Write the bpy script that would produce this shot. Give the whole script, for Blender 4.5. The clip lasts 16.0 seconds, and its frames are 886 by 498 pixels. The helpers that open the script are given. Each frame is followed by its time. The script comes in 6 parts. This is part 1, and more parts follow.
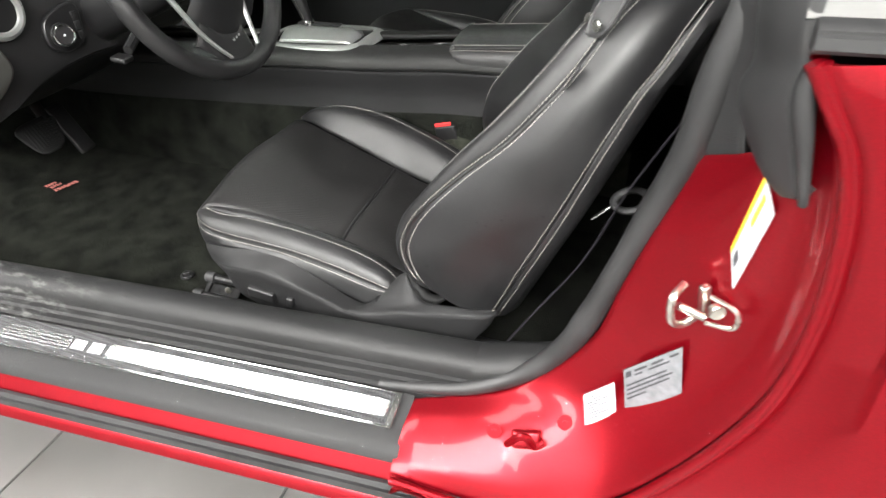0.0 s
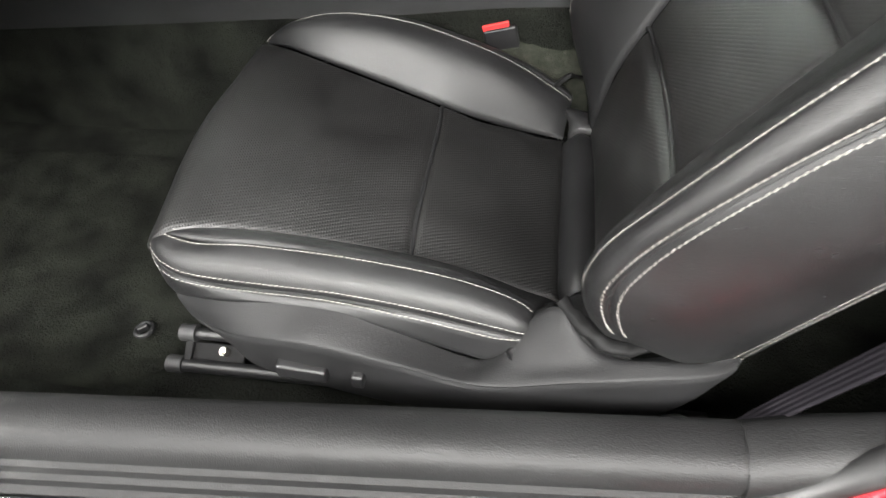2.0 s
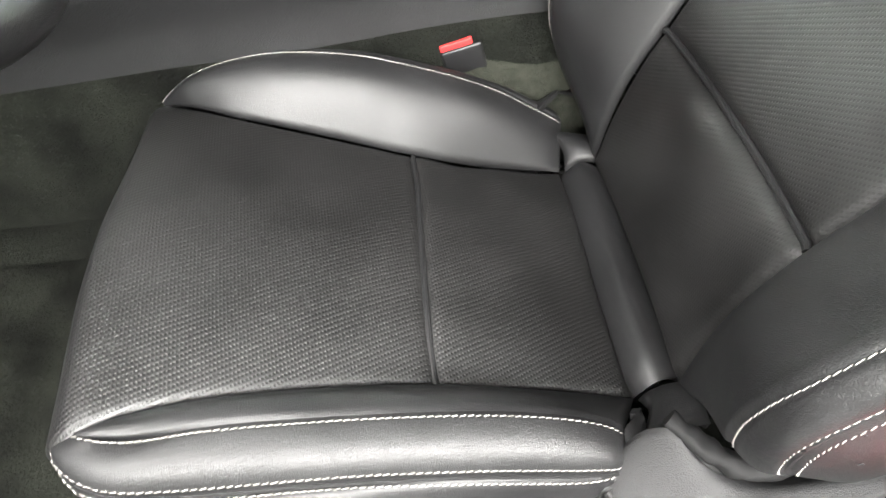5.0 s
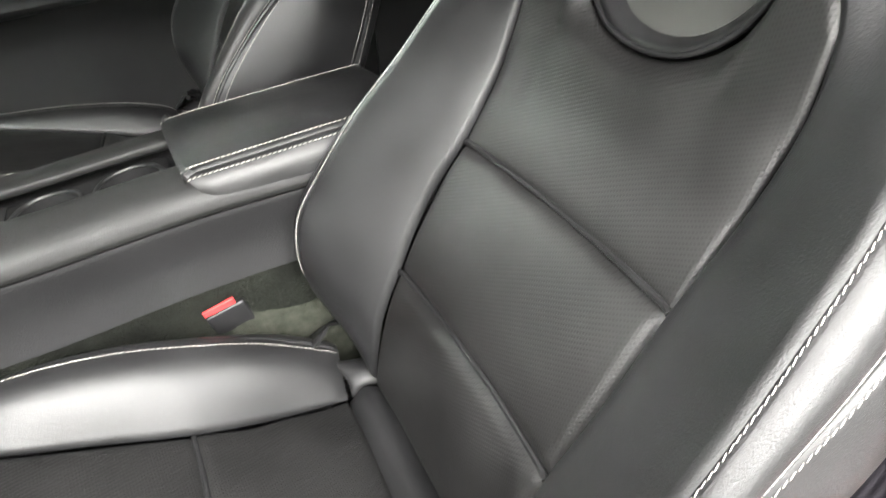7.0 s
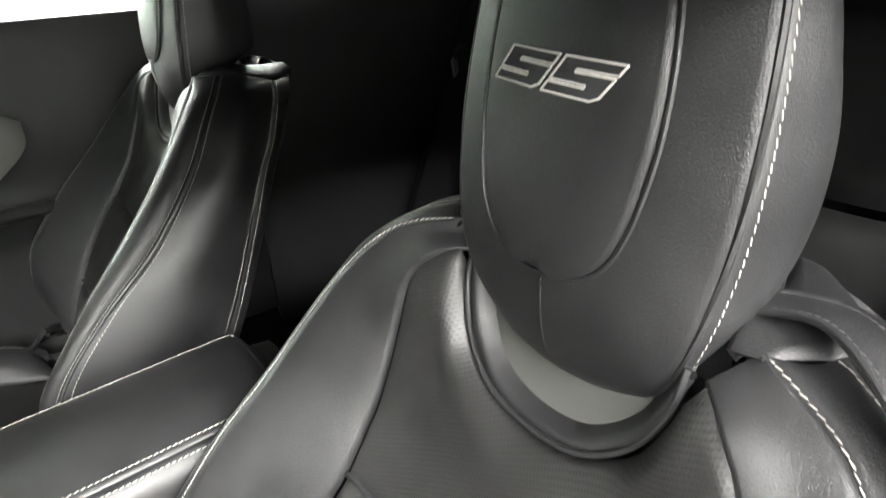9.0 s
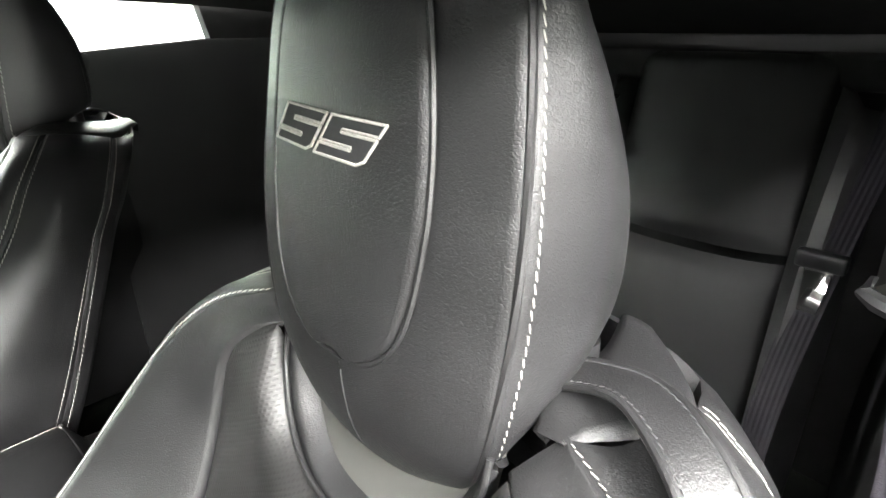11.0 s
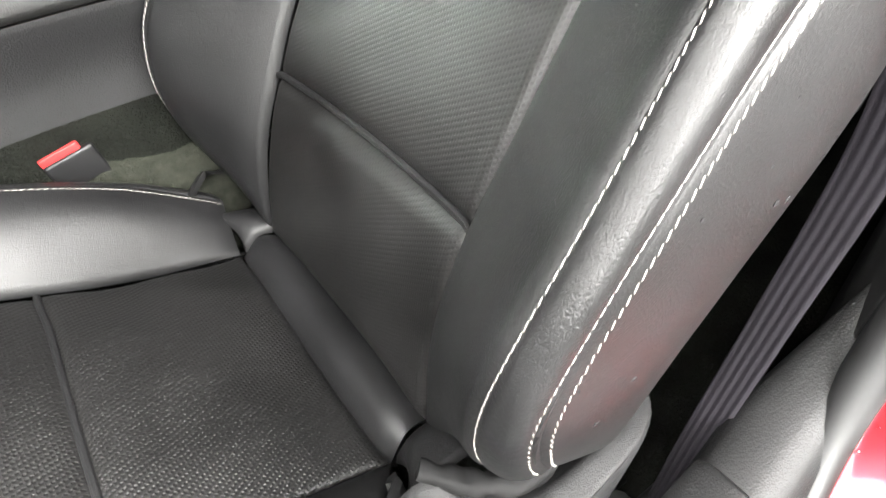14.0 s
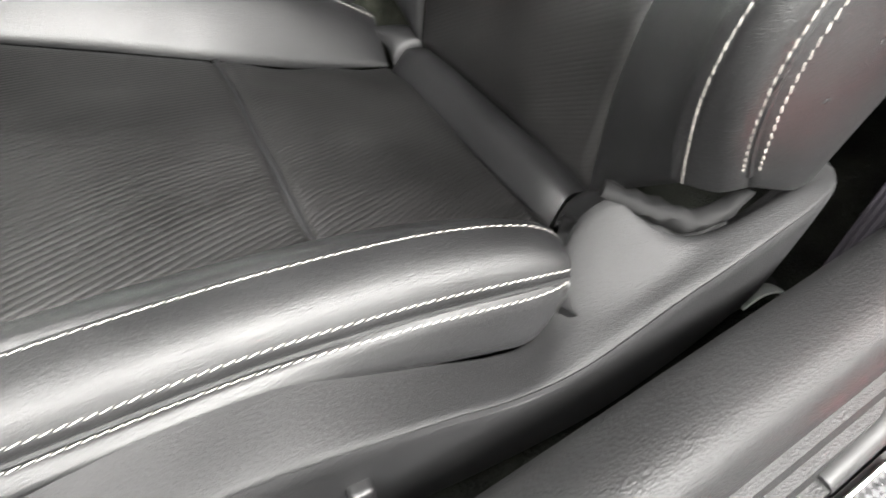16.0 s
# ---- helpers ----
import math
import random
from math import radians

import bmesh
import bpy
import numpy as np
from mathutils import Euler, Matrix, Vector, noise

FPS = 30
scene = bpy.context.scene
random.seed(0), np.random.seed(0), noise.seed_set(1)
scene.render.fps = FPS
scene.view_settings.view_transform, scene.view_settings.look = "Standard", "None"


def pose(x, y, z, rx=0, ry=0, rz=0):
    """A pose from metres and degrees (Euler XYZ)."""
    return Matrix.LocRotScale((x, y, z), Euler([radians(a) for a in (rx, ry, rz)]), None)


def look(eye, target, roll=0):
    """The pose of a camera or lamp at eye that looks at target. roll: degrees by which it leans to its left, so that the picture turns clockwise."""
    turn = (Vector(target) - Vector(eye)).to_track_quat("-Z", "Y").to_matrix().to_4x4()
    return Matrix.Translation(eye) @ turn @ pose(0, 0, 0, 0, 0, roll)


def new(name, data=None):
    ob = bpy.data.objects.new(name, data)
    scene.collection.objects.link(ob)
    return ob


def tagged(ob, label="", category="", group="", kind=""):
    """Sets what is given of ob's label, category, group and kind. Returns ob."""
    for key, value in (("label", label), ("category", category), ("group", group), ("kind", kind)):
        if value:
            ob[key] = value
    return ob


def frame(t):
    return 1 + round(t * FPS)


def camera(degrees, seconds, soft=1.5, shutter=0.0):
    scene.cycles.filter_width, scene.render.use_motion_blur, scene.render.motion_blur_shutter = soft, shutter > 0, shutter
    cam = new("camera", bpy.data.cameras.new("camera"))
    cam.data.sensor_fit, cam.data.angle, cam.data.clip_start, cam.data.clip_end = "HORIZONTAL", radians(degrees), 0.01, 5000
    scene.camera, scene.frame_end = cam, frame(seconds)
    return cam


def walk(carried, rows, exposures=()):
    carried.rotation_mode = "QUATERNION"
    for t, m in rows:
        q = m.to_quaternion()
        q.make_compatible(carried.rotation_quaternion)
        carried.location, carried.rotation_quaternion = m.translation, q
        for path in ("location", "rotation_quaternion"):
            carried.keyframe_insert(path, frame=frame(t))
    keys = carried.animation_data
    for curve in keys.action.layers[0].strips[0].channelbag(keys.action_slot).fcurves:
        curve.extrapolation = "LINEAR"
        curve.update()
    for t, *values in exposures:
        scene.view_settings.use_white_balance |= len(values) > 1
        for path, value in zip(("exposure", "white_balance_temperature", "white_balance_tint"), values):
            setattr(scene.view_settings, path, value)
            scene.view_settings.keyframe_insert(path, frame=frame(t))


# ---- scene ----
cam = camera(73.5, 16.0, soft=1.5, shutter=0.3)
PATH = [
    (0, (0.646, -0.526, 1.164), (0.035, 0.958, -0.03), -3.4),
    (0.5, (0.521, -0.453, 1.123), (-0.042, 1.01, -0.119), -3.7),
    (1, (0.438, -0.333, 1.091), (-0.058, 1.059, -0.257), -4.1),
    (1.5, (0.379, -0.253, 1.052), (-0.067, 1.078, -0.372), -4.9),
    (2, (0.25, -0.175, 1.009), (-0.056, 1.137, -0.469), -5.8),
    (2.5, (0.164, -0.108, 0.936), (-0.079, 1.184, -0.571), -5.6),
    (3, (0.128, -0.075, 0.874), (-0.084, 1.21, -0.643), -5.0),
    (3.2, (0.117, -0.066, 0.866), (-0.086, 1.215, -0.656), -5.0),
    (5.3, (0.128, 0.033, 0.953), (0.234, 1.355, -0.546), -6.4),
    (5.5, (0.115, 0.041, 0.952), (0.334, 1.38, -0.517), -5.5),
    (6, (0.129, 0.037, 0.979), (0.511, 1.437, -0.398), -4.4),
    (6.5, (0.173, 0.049, 1.017), (0.686, 1.479, -0.283), -4.4),
    (7, (0.206, 0.05, 1.06), (0.843, 1.505, -0.155), -4.1),
    (7.5, (0.23, 0.061, 1.097), (0.977, 1.533, -0.033), -3.4),
    (8, (0.247, 0.091, 1.125), (1.082, 1.581, 0.084), -3.2),
    (8.5, (0.278, 0.131, 1.159), (1.224, 1.636, 0.243), -2.1),
    (9, (0.318, 0.167, 1.194), (1.321, 1.654, 0.309), -2.6),
    (9.2, (0.327, 0.176, 1.204), (1.365, 1.658, 0.352), -2.8),
    (11.3, (0.408, 0.141, 1.181), (1.661, 1.508, 0.432), -2.2),
    (11.5, (0.403, 0.115, 1.161), (1.655, 1.485, 0.416), -2.3),
    (11.8, (0.396, 0.083, 1.132), (1.622, 1.455, 0.35), -2.4),
    (12, (0.386, 0.068, 1.109), (1.588, 1.43, 0.273), -2.5),
    (12.2, (0.369, 0.054, 1.086), (1.54, 1.4, 0.188), -2.8),
    (12.5, (0.35, 0.033, 1.036), (1.419, 1.435, 0.09), -3.3),
    (13, (0.298, 0.018, 0.981), (1.223, 1.37, -0.167), -4.0),
    (13.5, (0.232, 0.016, 0.915), (1.062, 1.321, -0.353), -4.6),
    (14, (0.203, 0.029, 0.87), (1.004, 1.286, -0.464), -4.5),
    (14.5, (0.191, 0.033, 0.819), (0.987, 1.272, -0.536), -4.5),
    (15, (0.17, 0.03, 0.793), (0.956, 1.223, -0.607), -4.2),
    (15.5, (0.144, 0.01, 0.759), (0.895, 1.216, -0.649), -4.0),
    (16, (0.069, -0.021, 0.766), (0.647, 1.276, -0.642), -4.8),
]
walk(cam, [(t, look(eye, target, roll)) for t, eye, target, roll in PATH],
     [(0, 0.65), (1.5, 0.7), (3.0, 0.85), (5.5, 1.65), (7.0, 1.9), (9.0, 2.25), (11.3, 2.95), (11.6, 2.9), (12.0, 2.65), (12.5, 2.4), (13.0, 2.2), (14.5, 1.5), (16.0, 1.42)])

# ---- world and lamps ----
world = bpy.data.worlds.new("world")
scene.world = world
world.use_nodes = True
sky = world.node_tree.nodes.new("ShaderNodeTexSky")
sky.sky_type, sky.sun_disc, sky.sun_elevation, sky.sun_rotation = "NISHITA", False, radians(40), radians(200)
world.node_tree.links.new(sky.outputs[0], world.node_tree.nodes["Background"].inputs[0])
world.node_tree.nodes["Background"].inputs[1].default_value = 0.06
scene.view_settings.exposure = 0.0


def area_lamp(name, m, sx, sy, watts, tint):
    data = bpy.data.lights.new(name, "AREA")
    data.shape, data.size, data.size_y, data.energy, data.color = "RECTANGLE", sx, sy, watts, tint
    ob = new(name, data)
    ob.matrix_world = m
    return ob


# added fill panels under the hall ceiling, never in view, (x, y, length, width, watts); each lamp hangs just under its
# fixture
FILL_PANELS = [(1.7, -2.3, 4.2, 1.8, 400), (-1.3, -0.33, 1.4, 0.95, 16), (-2.2, -1.15, 1.4, 0.6, 22), (-1.5, -3.4, 3.2, 1.2, 250), (-4.2, -0.9, 2.6, 1.0, 30), (-1.0, 5.8, 8.0, 1.0, 220)]
for tx, ty, sx, sy, watts in FILL_PANELS:
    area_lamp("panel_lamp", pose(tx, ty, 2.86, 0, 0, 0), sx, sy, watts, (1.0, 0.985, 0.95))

# ---- materials ----
def material(name, colour, rough=0.5, metal=0.0, spec=0.5, coat=0.0):
    m = bpy.data.materials.new(name)
    m.use_nodes = True
    b = m.node_tree.nodes["Principled BSDF"]
    b.inputs["Base Color"].default_value = (*colour, 1)
    b.inputs["Roughness"].default_value = rough
    b.inputs["Metallic"].default_value = metal
    b.inputs["Specular IOR Level"].default_value = spec
    b.inputs["Coat Weight"].default_value = coat
    b.inputs["Coat Roughness"].default_value = 0.09
    return m


def node(m, kind, **values):
    n = m.node_tree.nodes.new("ShaderNode" + kind)
    for key, value in values.items():
        n.inputs[key].default_value = value
    return n


def wire(m, a, b):
    m.node_tree.links.new(a, b)


def shader(m):
    return m.node_tree.nodes["Principled BSDF"]


def maths(m, op, a, b=None):
    n = m.node_tree.nodes.new("ShaderNodeMath")
    n.operation = op
    for k, v in enumerate((a, b)):
        if v is None:
            continue
        if isinstance(v, (int, float)):
            n.inputs[k].default_value = v
        else:
            wire(m, v, n.inputs[k])
    return n.outputs[0]


def coords(m, kind="Object"):
    return m.node_tree.nodes.new("ShaderNodeTexCoord").outputs[kind]


def vary(m, scale, amount, detail=4.0, rough=None):
    """Mottles the base colour by amount at a scale (per metre) and, where given, the roughness."""
    b = shader(m)
    base = b.inputs["Base Color"].default_value[:]
    n = node(m, "TexNoise", Scale=scale, Detail=detail)
    wire(m, coords(m), n.inputs["Vector"])
    ramp = node(m, "MapRange")
    wire(m, n.outputs["Fac"], ramp.inputs[0])
    ramp.inputs[1].default_value, ramp.inputs[2].default_value = 0.3, 0.7
    ramp.inputs[3].default_value, ramp.inputs[4].default_value = 1 - amount, 1 + amount
    mul = node(m, "VectorMath")
    mul.operation = "SCALE"
    mul.inputs[0].default_value = base[:3]
    wire(m, ramp.outputs[0], mul.inputs["Scale"])
    wire(m, mul.outputs[0], b.inputs["Base Color"])
    if rough:
        r = node(m, "MapRange")
        wire(m, n.outputs["Fac"], r.inputs[0])
        r.inputs[1].default_value, r.inputs[2].default_value = 0.3, 0.7
        r.inputs[3].default_value, r.inputs[4].default_value = rough
        wire(m, r.outputs[0], b.inputs["Roughness"])
    return m


def relief(m, *layers, distance=0.0006):
    """Chains bumps: each layer is a height socket and a strength."""
    last = None
    for height, strength in layers:
        b = node(m, "Bump", Strength=strength, Distance=distance)
        wire(m, height, b.inputs["Height"])
        if last:
            wire(m, last, b.inputs["Normal"])
        last = b.outputs[0]
    wire(m, last, shader(m).inputs["Normal"])
    return m


def cells(m, scale):
    v = node(m, "TexVoronoi", Scale=scale)
    wire(m, coords(m), v.inputs["Vector"])
    return v.outputs["Distance"]


def cloud(m, scale, detail=3.0):
    n = node(m, "TexNoise", Scale=scale, Detail=detail)
    wire(m, coords(m), n.inputs["Vector"])
    return n.outputs["Fac"]


def creases(m):
    """Fine wandering wrinkles."""
    bend = node(m, "TexNoise", Scale=14.0, Detail=2.0)
    wire(m, coords(m), bend.inputs["Vector"])
    mix = node(m, "VectorMath")
    mix.operation = "MULTIPLY_ADD"
    wire(m, bend.outputs["Color"], mix.inputs[0])
    mix.inputs[1].default_value = (0.03, 0.03, 0.03)
    wire(m, coords(m), mix.inputs[2])
    v = node(m, "TexVoronoi", Scale=420.0)
    v.feature = "DISTANCE_TO_EDGE"
    wire(m, mix.outputs[0], v.inputs["Vector"])
    edge = node(m, "MapRange")
    wire(m, v.outputs["Distance"], edge.inputs[0])
    edge.inputs[1].default_value, edge.inputs[2].default_value = 0.0, 0.12
    return edge.outputs[0]


def leather(name, colour, rough, grain=1.0):
    m = material(name, colour, rough, spec=0.5)
    vary(m, 11, 0.30, 6, rough=(rough - 0.07, rough + 0.09))
    return relief(m, (cells(m, 900), 0.17 * grain), (cloud(m, 260, 5), 0.12 * grain), (creases(m), 0.17 * grain), (cloud(m, 22, 3), 0.3), distance=0.0009)


def perforated(name, colour, rough, pitch, depth, shade):
    """Leather with staggered rows of small holes; pitch: along and between the rows."""
    m = leather(name, colour, rough, 0.1)
    uv = coords(m, "UV")
    turn = node(m, "Mapping")
    turn.vector_type = "TEXTURE"
    turn.inputs["Scale"].default_value = (*pitch, 1)
    turn.inputs["Rotation"].default_value = (0, 0, radians(27))
    wire(m, uv, turn.inputs["Vector"])
    split = node(m, "SeparateXYZ")
    wire(m, turn.outputs[0], split.inputs[0])
    row = maths(m, "FLOOR", split.outputs["Y"])
    along = maths(m, "FRACT", maths(m, "ADD", split.outputs["X"], maths(m, "MULTIPLY", row, 0.5)))
    across = maths(m, "FRACT", split.outputs["Y"])
    dx = maths(m, "MULTIPLY", maths(m, "SUBTRACT", along, 0.5), 0.78)
    dy = maths(m, "SUBTRACT", across, 0.5)
    off = maths(m, "SQRT", maths(m, "ADD", maths(m, "MULTIPLY", dx, dx), maths(m, "MULTIPLY", dy, dy)))
    hole = node(m, "MapRange")
    hole.interpolation_type = "SMOOTHSTEP"
    hole.inputs[1].default_value, hole.inputs[2].default_value = 0.16, 0.36
    wire(m, off, hole.inputs[0])
    b = shader(m)
    old = b.inputs["Base Color"].links[0].from_socket
    mix = node(m, "VectorMath")
    mix.operation = "SCALE"
    wire(m, old, mix.inputs[0])
    wire(m, maths(m, "MULTIPLY_ADD", hole.outputs[0], 1 - shade), mix.inputs["Scale"])
    mix.inputs["Scale"].links[0].from_node.inputs[2].default_value = shade
    wire(m, mix.outputs[0], b.inputs["Base Color"])
    bump = node(m, "Bump", Strength=depth, Distance=0.0007)
    wire(m, hole.outputs[0], bump.inputs["Height"])
    wire(m, b.inputs["Normal"].links[0].from_socket, bump.inputs["Normal"])
    wire(m, bump.outputs[0], b.inputs["Normal"])
    return m


LEATHER = leather("black_leather", (0.0085, 0.0085, 0.0090), 0.44)
LEATHER_PERF = perforated("perforated_black_leather", (0.0110, 0.0107, 0.0107), 0.44, (0.0030, 0.0041), 0.55, 0.08)
LEATHER_BACK = perforated("finely_perforated_black_leather", (0.0105, 0.0102, 0.0102), 0.47, (0.0027, 0.0035), 0.24, 0.2)
LEATHER_REAR = leather("rear_black_leather", (0.008, 0.008, 0.0085), 0.62)
PLASTIC = vary(material("grained_black_plastic", (0.0085, 0.0085, 0.009), 0.62, spec=0.4), 6, 0.25, rough=(0.54, 0.72))
relief(PLASTIC, (cells(PLASTIC, 950), 0.42), (cloud(PLASTIC, 420), 0.3), distance=0.0007)
PLASTIC_DARK = vary(material("smooth_black_plastic", (0.008, 0.008, 0.0085), 0.42), 8, 0.15)
RUBBER = vary(material("black_rubber", (0.014, 0.014, 0.0145), 0.55), 14, 0.3, rough=(0.45, 0.65))
SILL_PLASTIC = vary(material("scuffed_sill_plastic", (0.0088, 0.0088, 0.0092), 0.52, spec=0.34), 5, 0.25, rough=(0.46, 0.60))
relief(SILL_PLASTIC, (cells(SILL_PLASTIC, 700), 0.35), (cloud(SILL_PLASTIC, 240, 4), 0.3), (cloud(SILL_PLASTIC, 40), 0.2), distance=0.0008)
def scuffs(m, low, high, tone):
    """Pale dusty scrapes between two stations along the car, in the part's own coordinates."""
    b = shader(m)
    split = node(m, "SeparateXYZ")
    wire(m, coords(m), split.inputs[0])
    zone = node(m, "MapRange")
    zone.interpolation_type = "SMOOTHSTEP"
    wire(m, split.outputs["X"], zone.inputs[0])
    zone.inputs[1].default_value, zone.inputs[2].default_value = low, high
    zone.inputs[3].default_value, zone.inputs[4].default_value = 1.0, 0.0
    squash = node(m, "Mapping")
    squash.inputs["Scale"].default_value = (22, 60, 60)
    squash.inputs["Rotation"].default_value = (0, 0, 0.5)
    wire(m, coords(m), squash.inputs["Vector"])
    n = node(m, "TexNoise", Scale=1.0, Detail=8.0, Roughness=0.7)
    wire(m, squash.outputs[0], n.inputs["Vector"])
    edge = node(m, "MapRange")
    wire(m, n.outputs["Fac"], edge.inputs[0])
    edge.inputs[1].default_value, edge.inputs[2].default_value = 0.51, 0.64
    fac = maths(m, "MULTIPLY", edge.outputs[0], zone.outputs[0])
    mix = node(m, "MixRGB")
    wire(m, maths(m, "MULTIPLY", fac, 0.8), mix.inputs["Fac"])
    wire(m, b.inputs["Base Color"].links[0].from_socket, mix.inputs[1])
    mix.inputs[2].default_value = (*tone, 1)
    wire(m, mix.outputs[0], b.inputs["Base Color"])
    return m


scuffs(SILL_PLASTIC, -0.80, -0.45, (0.10, 0.10, 0.097))
CARPET = vary(material("black_carpet", (0.0105, 0.0115, 0.0092), 0.95, spec=0.1), 14, 0.75, 9)
relief(CARPET, (cloud(CARPET, 1100, 4), 1.0), (cloud(CARPET, 320, 5), 1.0), (cloud(CARPET, 40, 5), 0.8), distance=0.004)
CARPET_OLIVE = vary(material("olive_black_carpet", (0.030, 0.032, 0.025), 0.95, spec=0.1), 70, 0.35, 9)
relief(CARPET_OLIVE, (cloud(CARPET_OLIVE, 900, 4), 1.0), (cloud(CARPET_OLIVE, 120, 4), 0.8), distance=0.003)
MAT = vary(material("dark_floor_mat", (0.0105, 0.0115, 0.0090), 0.97, spec=0.1), 16, 0.8, 9)
relief(MAT, (cloud(MAT, 1100, 4), 1.0), (cloud(MAT, 300, 5), 1.0), (cloud(MAT, 45, 5), 0.9), distance=0.004)
PAINT = material("metallic_red_paint", (0.205, 0.0010, 0.0062), 0.36, 0.72, coat=0.18)
shader(PAINT).inputs["Coat Roughness"].default_value = 0.03
vary(PAINT, 700, 0.12, 2)
CHROME = material("chrome", (0.82, 0.82, 0.82), 0.10, 1.0)
STEEL = vary(material("zinc_plated_steel", (0.62, 0.60, 0.55), 0.3, 1.0), 60, 0.2)
THREAD = vary(material("pale_thread", (0.33, 0.315, 0.29), 0.8), 400, 0.2)
THREAD_DARK = vary(material("dark_grey_thread", (0.035, 0.035, 0.037), 0.8), 500, 0.3)
THREAD_BLACK = vary(material("black_thread", (0.010, 0.010, 0.011), 0.7), 500, 0.3)
SHELF = vary(material("olive_black_shelf", (0.007, 0.0072, 0.006), 0.6, spec=0.3), 20, 0.2)
CONSOLE = vary(material("dull_black_panel", (0.0075, 0.0075, 0.008), 0.6, spec=0.3), 9, 0.2)
relief(CONSOLE, (cells(CONSOLE, 620), 0.4), (cloud(CONSOLE, 9, 3), 0.6), distance=0.001)
RAIL = vary(material("soft_grained_rail", (0.0085, 0.0085, 0.0085), 0.58, spec=0.4), 12, 0.25, rough=(0.5, 0.66))
relief(RAIL, (cells(RAIL, 700), 0.4), (cloud(RAIL, 200, 4), 0.3), distance=0.0007)
TRIM_DARK = vary(material("dull_dark_trim", (0.0058, 0.0058, 0.006), 0.72, spec=0.2), 9, 0.2)
SNAP = material("nickel_snap", (0.5, 0.5, 0.48), 0.22, 1.0)
BUCKLE_RED = material("red_button_plastic", (0.55, 0.03, 0.03), 0.4)
SILVER = vary(material("silver_painted_plastic", (0.32, 0.33, 0.32), 0.3, 0.6), 40, 0.05)
GREY_PANEL = vary(material("grey_painted_panel", (0.045, 0.045, 0.042), 0.45), 12, 0.1)
TRIM_GREY = vary(material("light_grey_door_trim", (0.13, 0.125, 0.12), 0.4), 12, 0.1)
WHITE_LABEL = vary(material("white_label", (0.40, 0.40, 0.42), 0.5), 30, 0.05)
GREY_LABEL = vary(material("grey_foil_label", (0.17, 0.175, 0.185), 0.4, 0.3), 90, 0.2)
YELLOW = material("yellow_print", (0.62, 0.42, 0.02), 0.5)
PRINT = material("black_print", (0.03, 0.03, 0.035), 0.6)
RED_PRINT = vary(material("faded_red_embroidery", (0.36, 0.12, 0.10), 0.85), 300, 0.3)
GLASS = material("window_glass", (0.86, 0.97, 0.90), 0.0)
shader(GLASS).inputs["Transmission Weight"].default_value = 1.0
shader(GLASS).inputs["IOR"].default_value = 1.05
WATER = material("clear_water", (1, 1, 1), 0.02)
shader(WATER).inputs["Transmission Weight"].default_value = 1.0
shader(WATER).inputs["IOR"].default_value = 1.33
HEADLINER = vary(material("black_soft_top_lining", (0.008, 0.008, 0.008), 0.9), 40, 0.3)
DASH = vary(material("soft_black_dash", (0.010, 0.010, 0.0105), 0.5), 10, 0.2)
relief(DASH, (cells(DASH, 500), 0.4))

BRUSHED = material("brushed_aluminium", (0.70, 0.70, 0.71), 0.16, 1.0)
_n = node(BRUSHED, "TexNoise", Scale=1.0, Detail=3.0)
_m = node(BRUSHED, "Mapping")
_m.inputs["Scale"].default_value = (8, 1400, 1400)
wire(BRUSHED, coords(BRUSHED), _m.inputs["Vector"])
wire(BRUSHED, _m.outputs[0], _n.inputs["Vector"])
relief(BRUSHED, (_n.outputs["Fac"], 0.12), distance=0.00006)
ETCHED = vary(material("etched_metal", (0.40, 0.40, 0.41), 0.34, 1.0), 80, 0.08)

CARBON = material("woven_carbon_pattern", (0.05, 0.05, 0.052), 0.5, spec=0.2)
_v = node(CARBON, "TexChecker", Scale=260.0)
_v.inputs["Color1"].default_value, _v.inputs["Color2"].default_value = (0.010, 0.010, 0.011, 1), (0.055, 0.055, 0.058, 1)
_m = node(CARBON, "Mapping")
_m.inputs["Rotation"].default_value = (0, 0, radians(45))
wire(CARBON, coords(CARBON), _m.inputs["Vector"])
wire(CARBON, _m.outputs[0], _v.inputs["Vector"])
wire(CARBON, _v.outputs[0], shader(CARBON).inputs["Base Color"])

WEBBING = vary(material("purple_grey_webbing", (0.0105, 0.0092, 0.0122), 0.7, spec=0.2), 30, 0.12)
_w = node(WEBBING, "TexWave", Scale=40.0)
_w.bands_direction = "Y"
_w.inputs["Distortion"].default_value = 0.3
wire(WEBBING, coords(WEBBING, "UV"), _w.inputs["Vector"])
relief(WEBBING, (_w.outputs["Fac"], 0.8), (cloud(WEBBING, 900), 0.5), distance=0.0008)

TILE = vary(material("grey_floor_tile", (0.085, 0.083, 0.080), 0.42), 2.2, 0.25, 8, rough=(0.3, 0.55))
relief(TILE, (cloud(TILE, 90, 6), 0.25))
GROUT = material("dark_grout", (0.03, 0.03, 0.03), 0.9)
# darkened paint cuts ambient light; the white one serves as a reflector
WALL_DIMMED = vary(material("dimmed_wall_paint", (0.25, 0.265, 0.25), 0.7), 1.3, 0.04)
WALL_BOUNCE = vary(material("white_bounce_wall_paint", (0.80, 0.84, 0.80), 0.6), 1.1, 0.05)
# glow of the added ceiling panels' diffusers
FILL_GLOW = material("fill_panel_glow", (1, 1, 1), 0.5)
shader(FILL_GLOW).inputs["Emission Color"].default_value = (1.0, 0.98, 0.95, 1)
shader(FILL_GLOW).inputs["Emission Strength"].default_value = 9.0


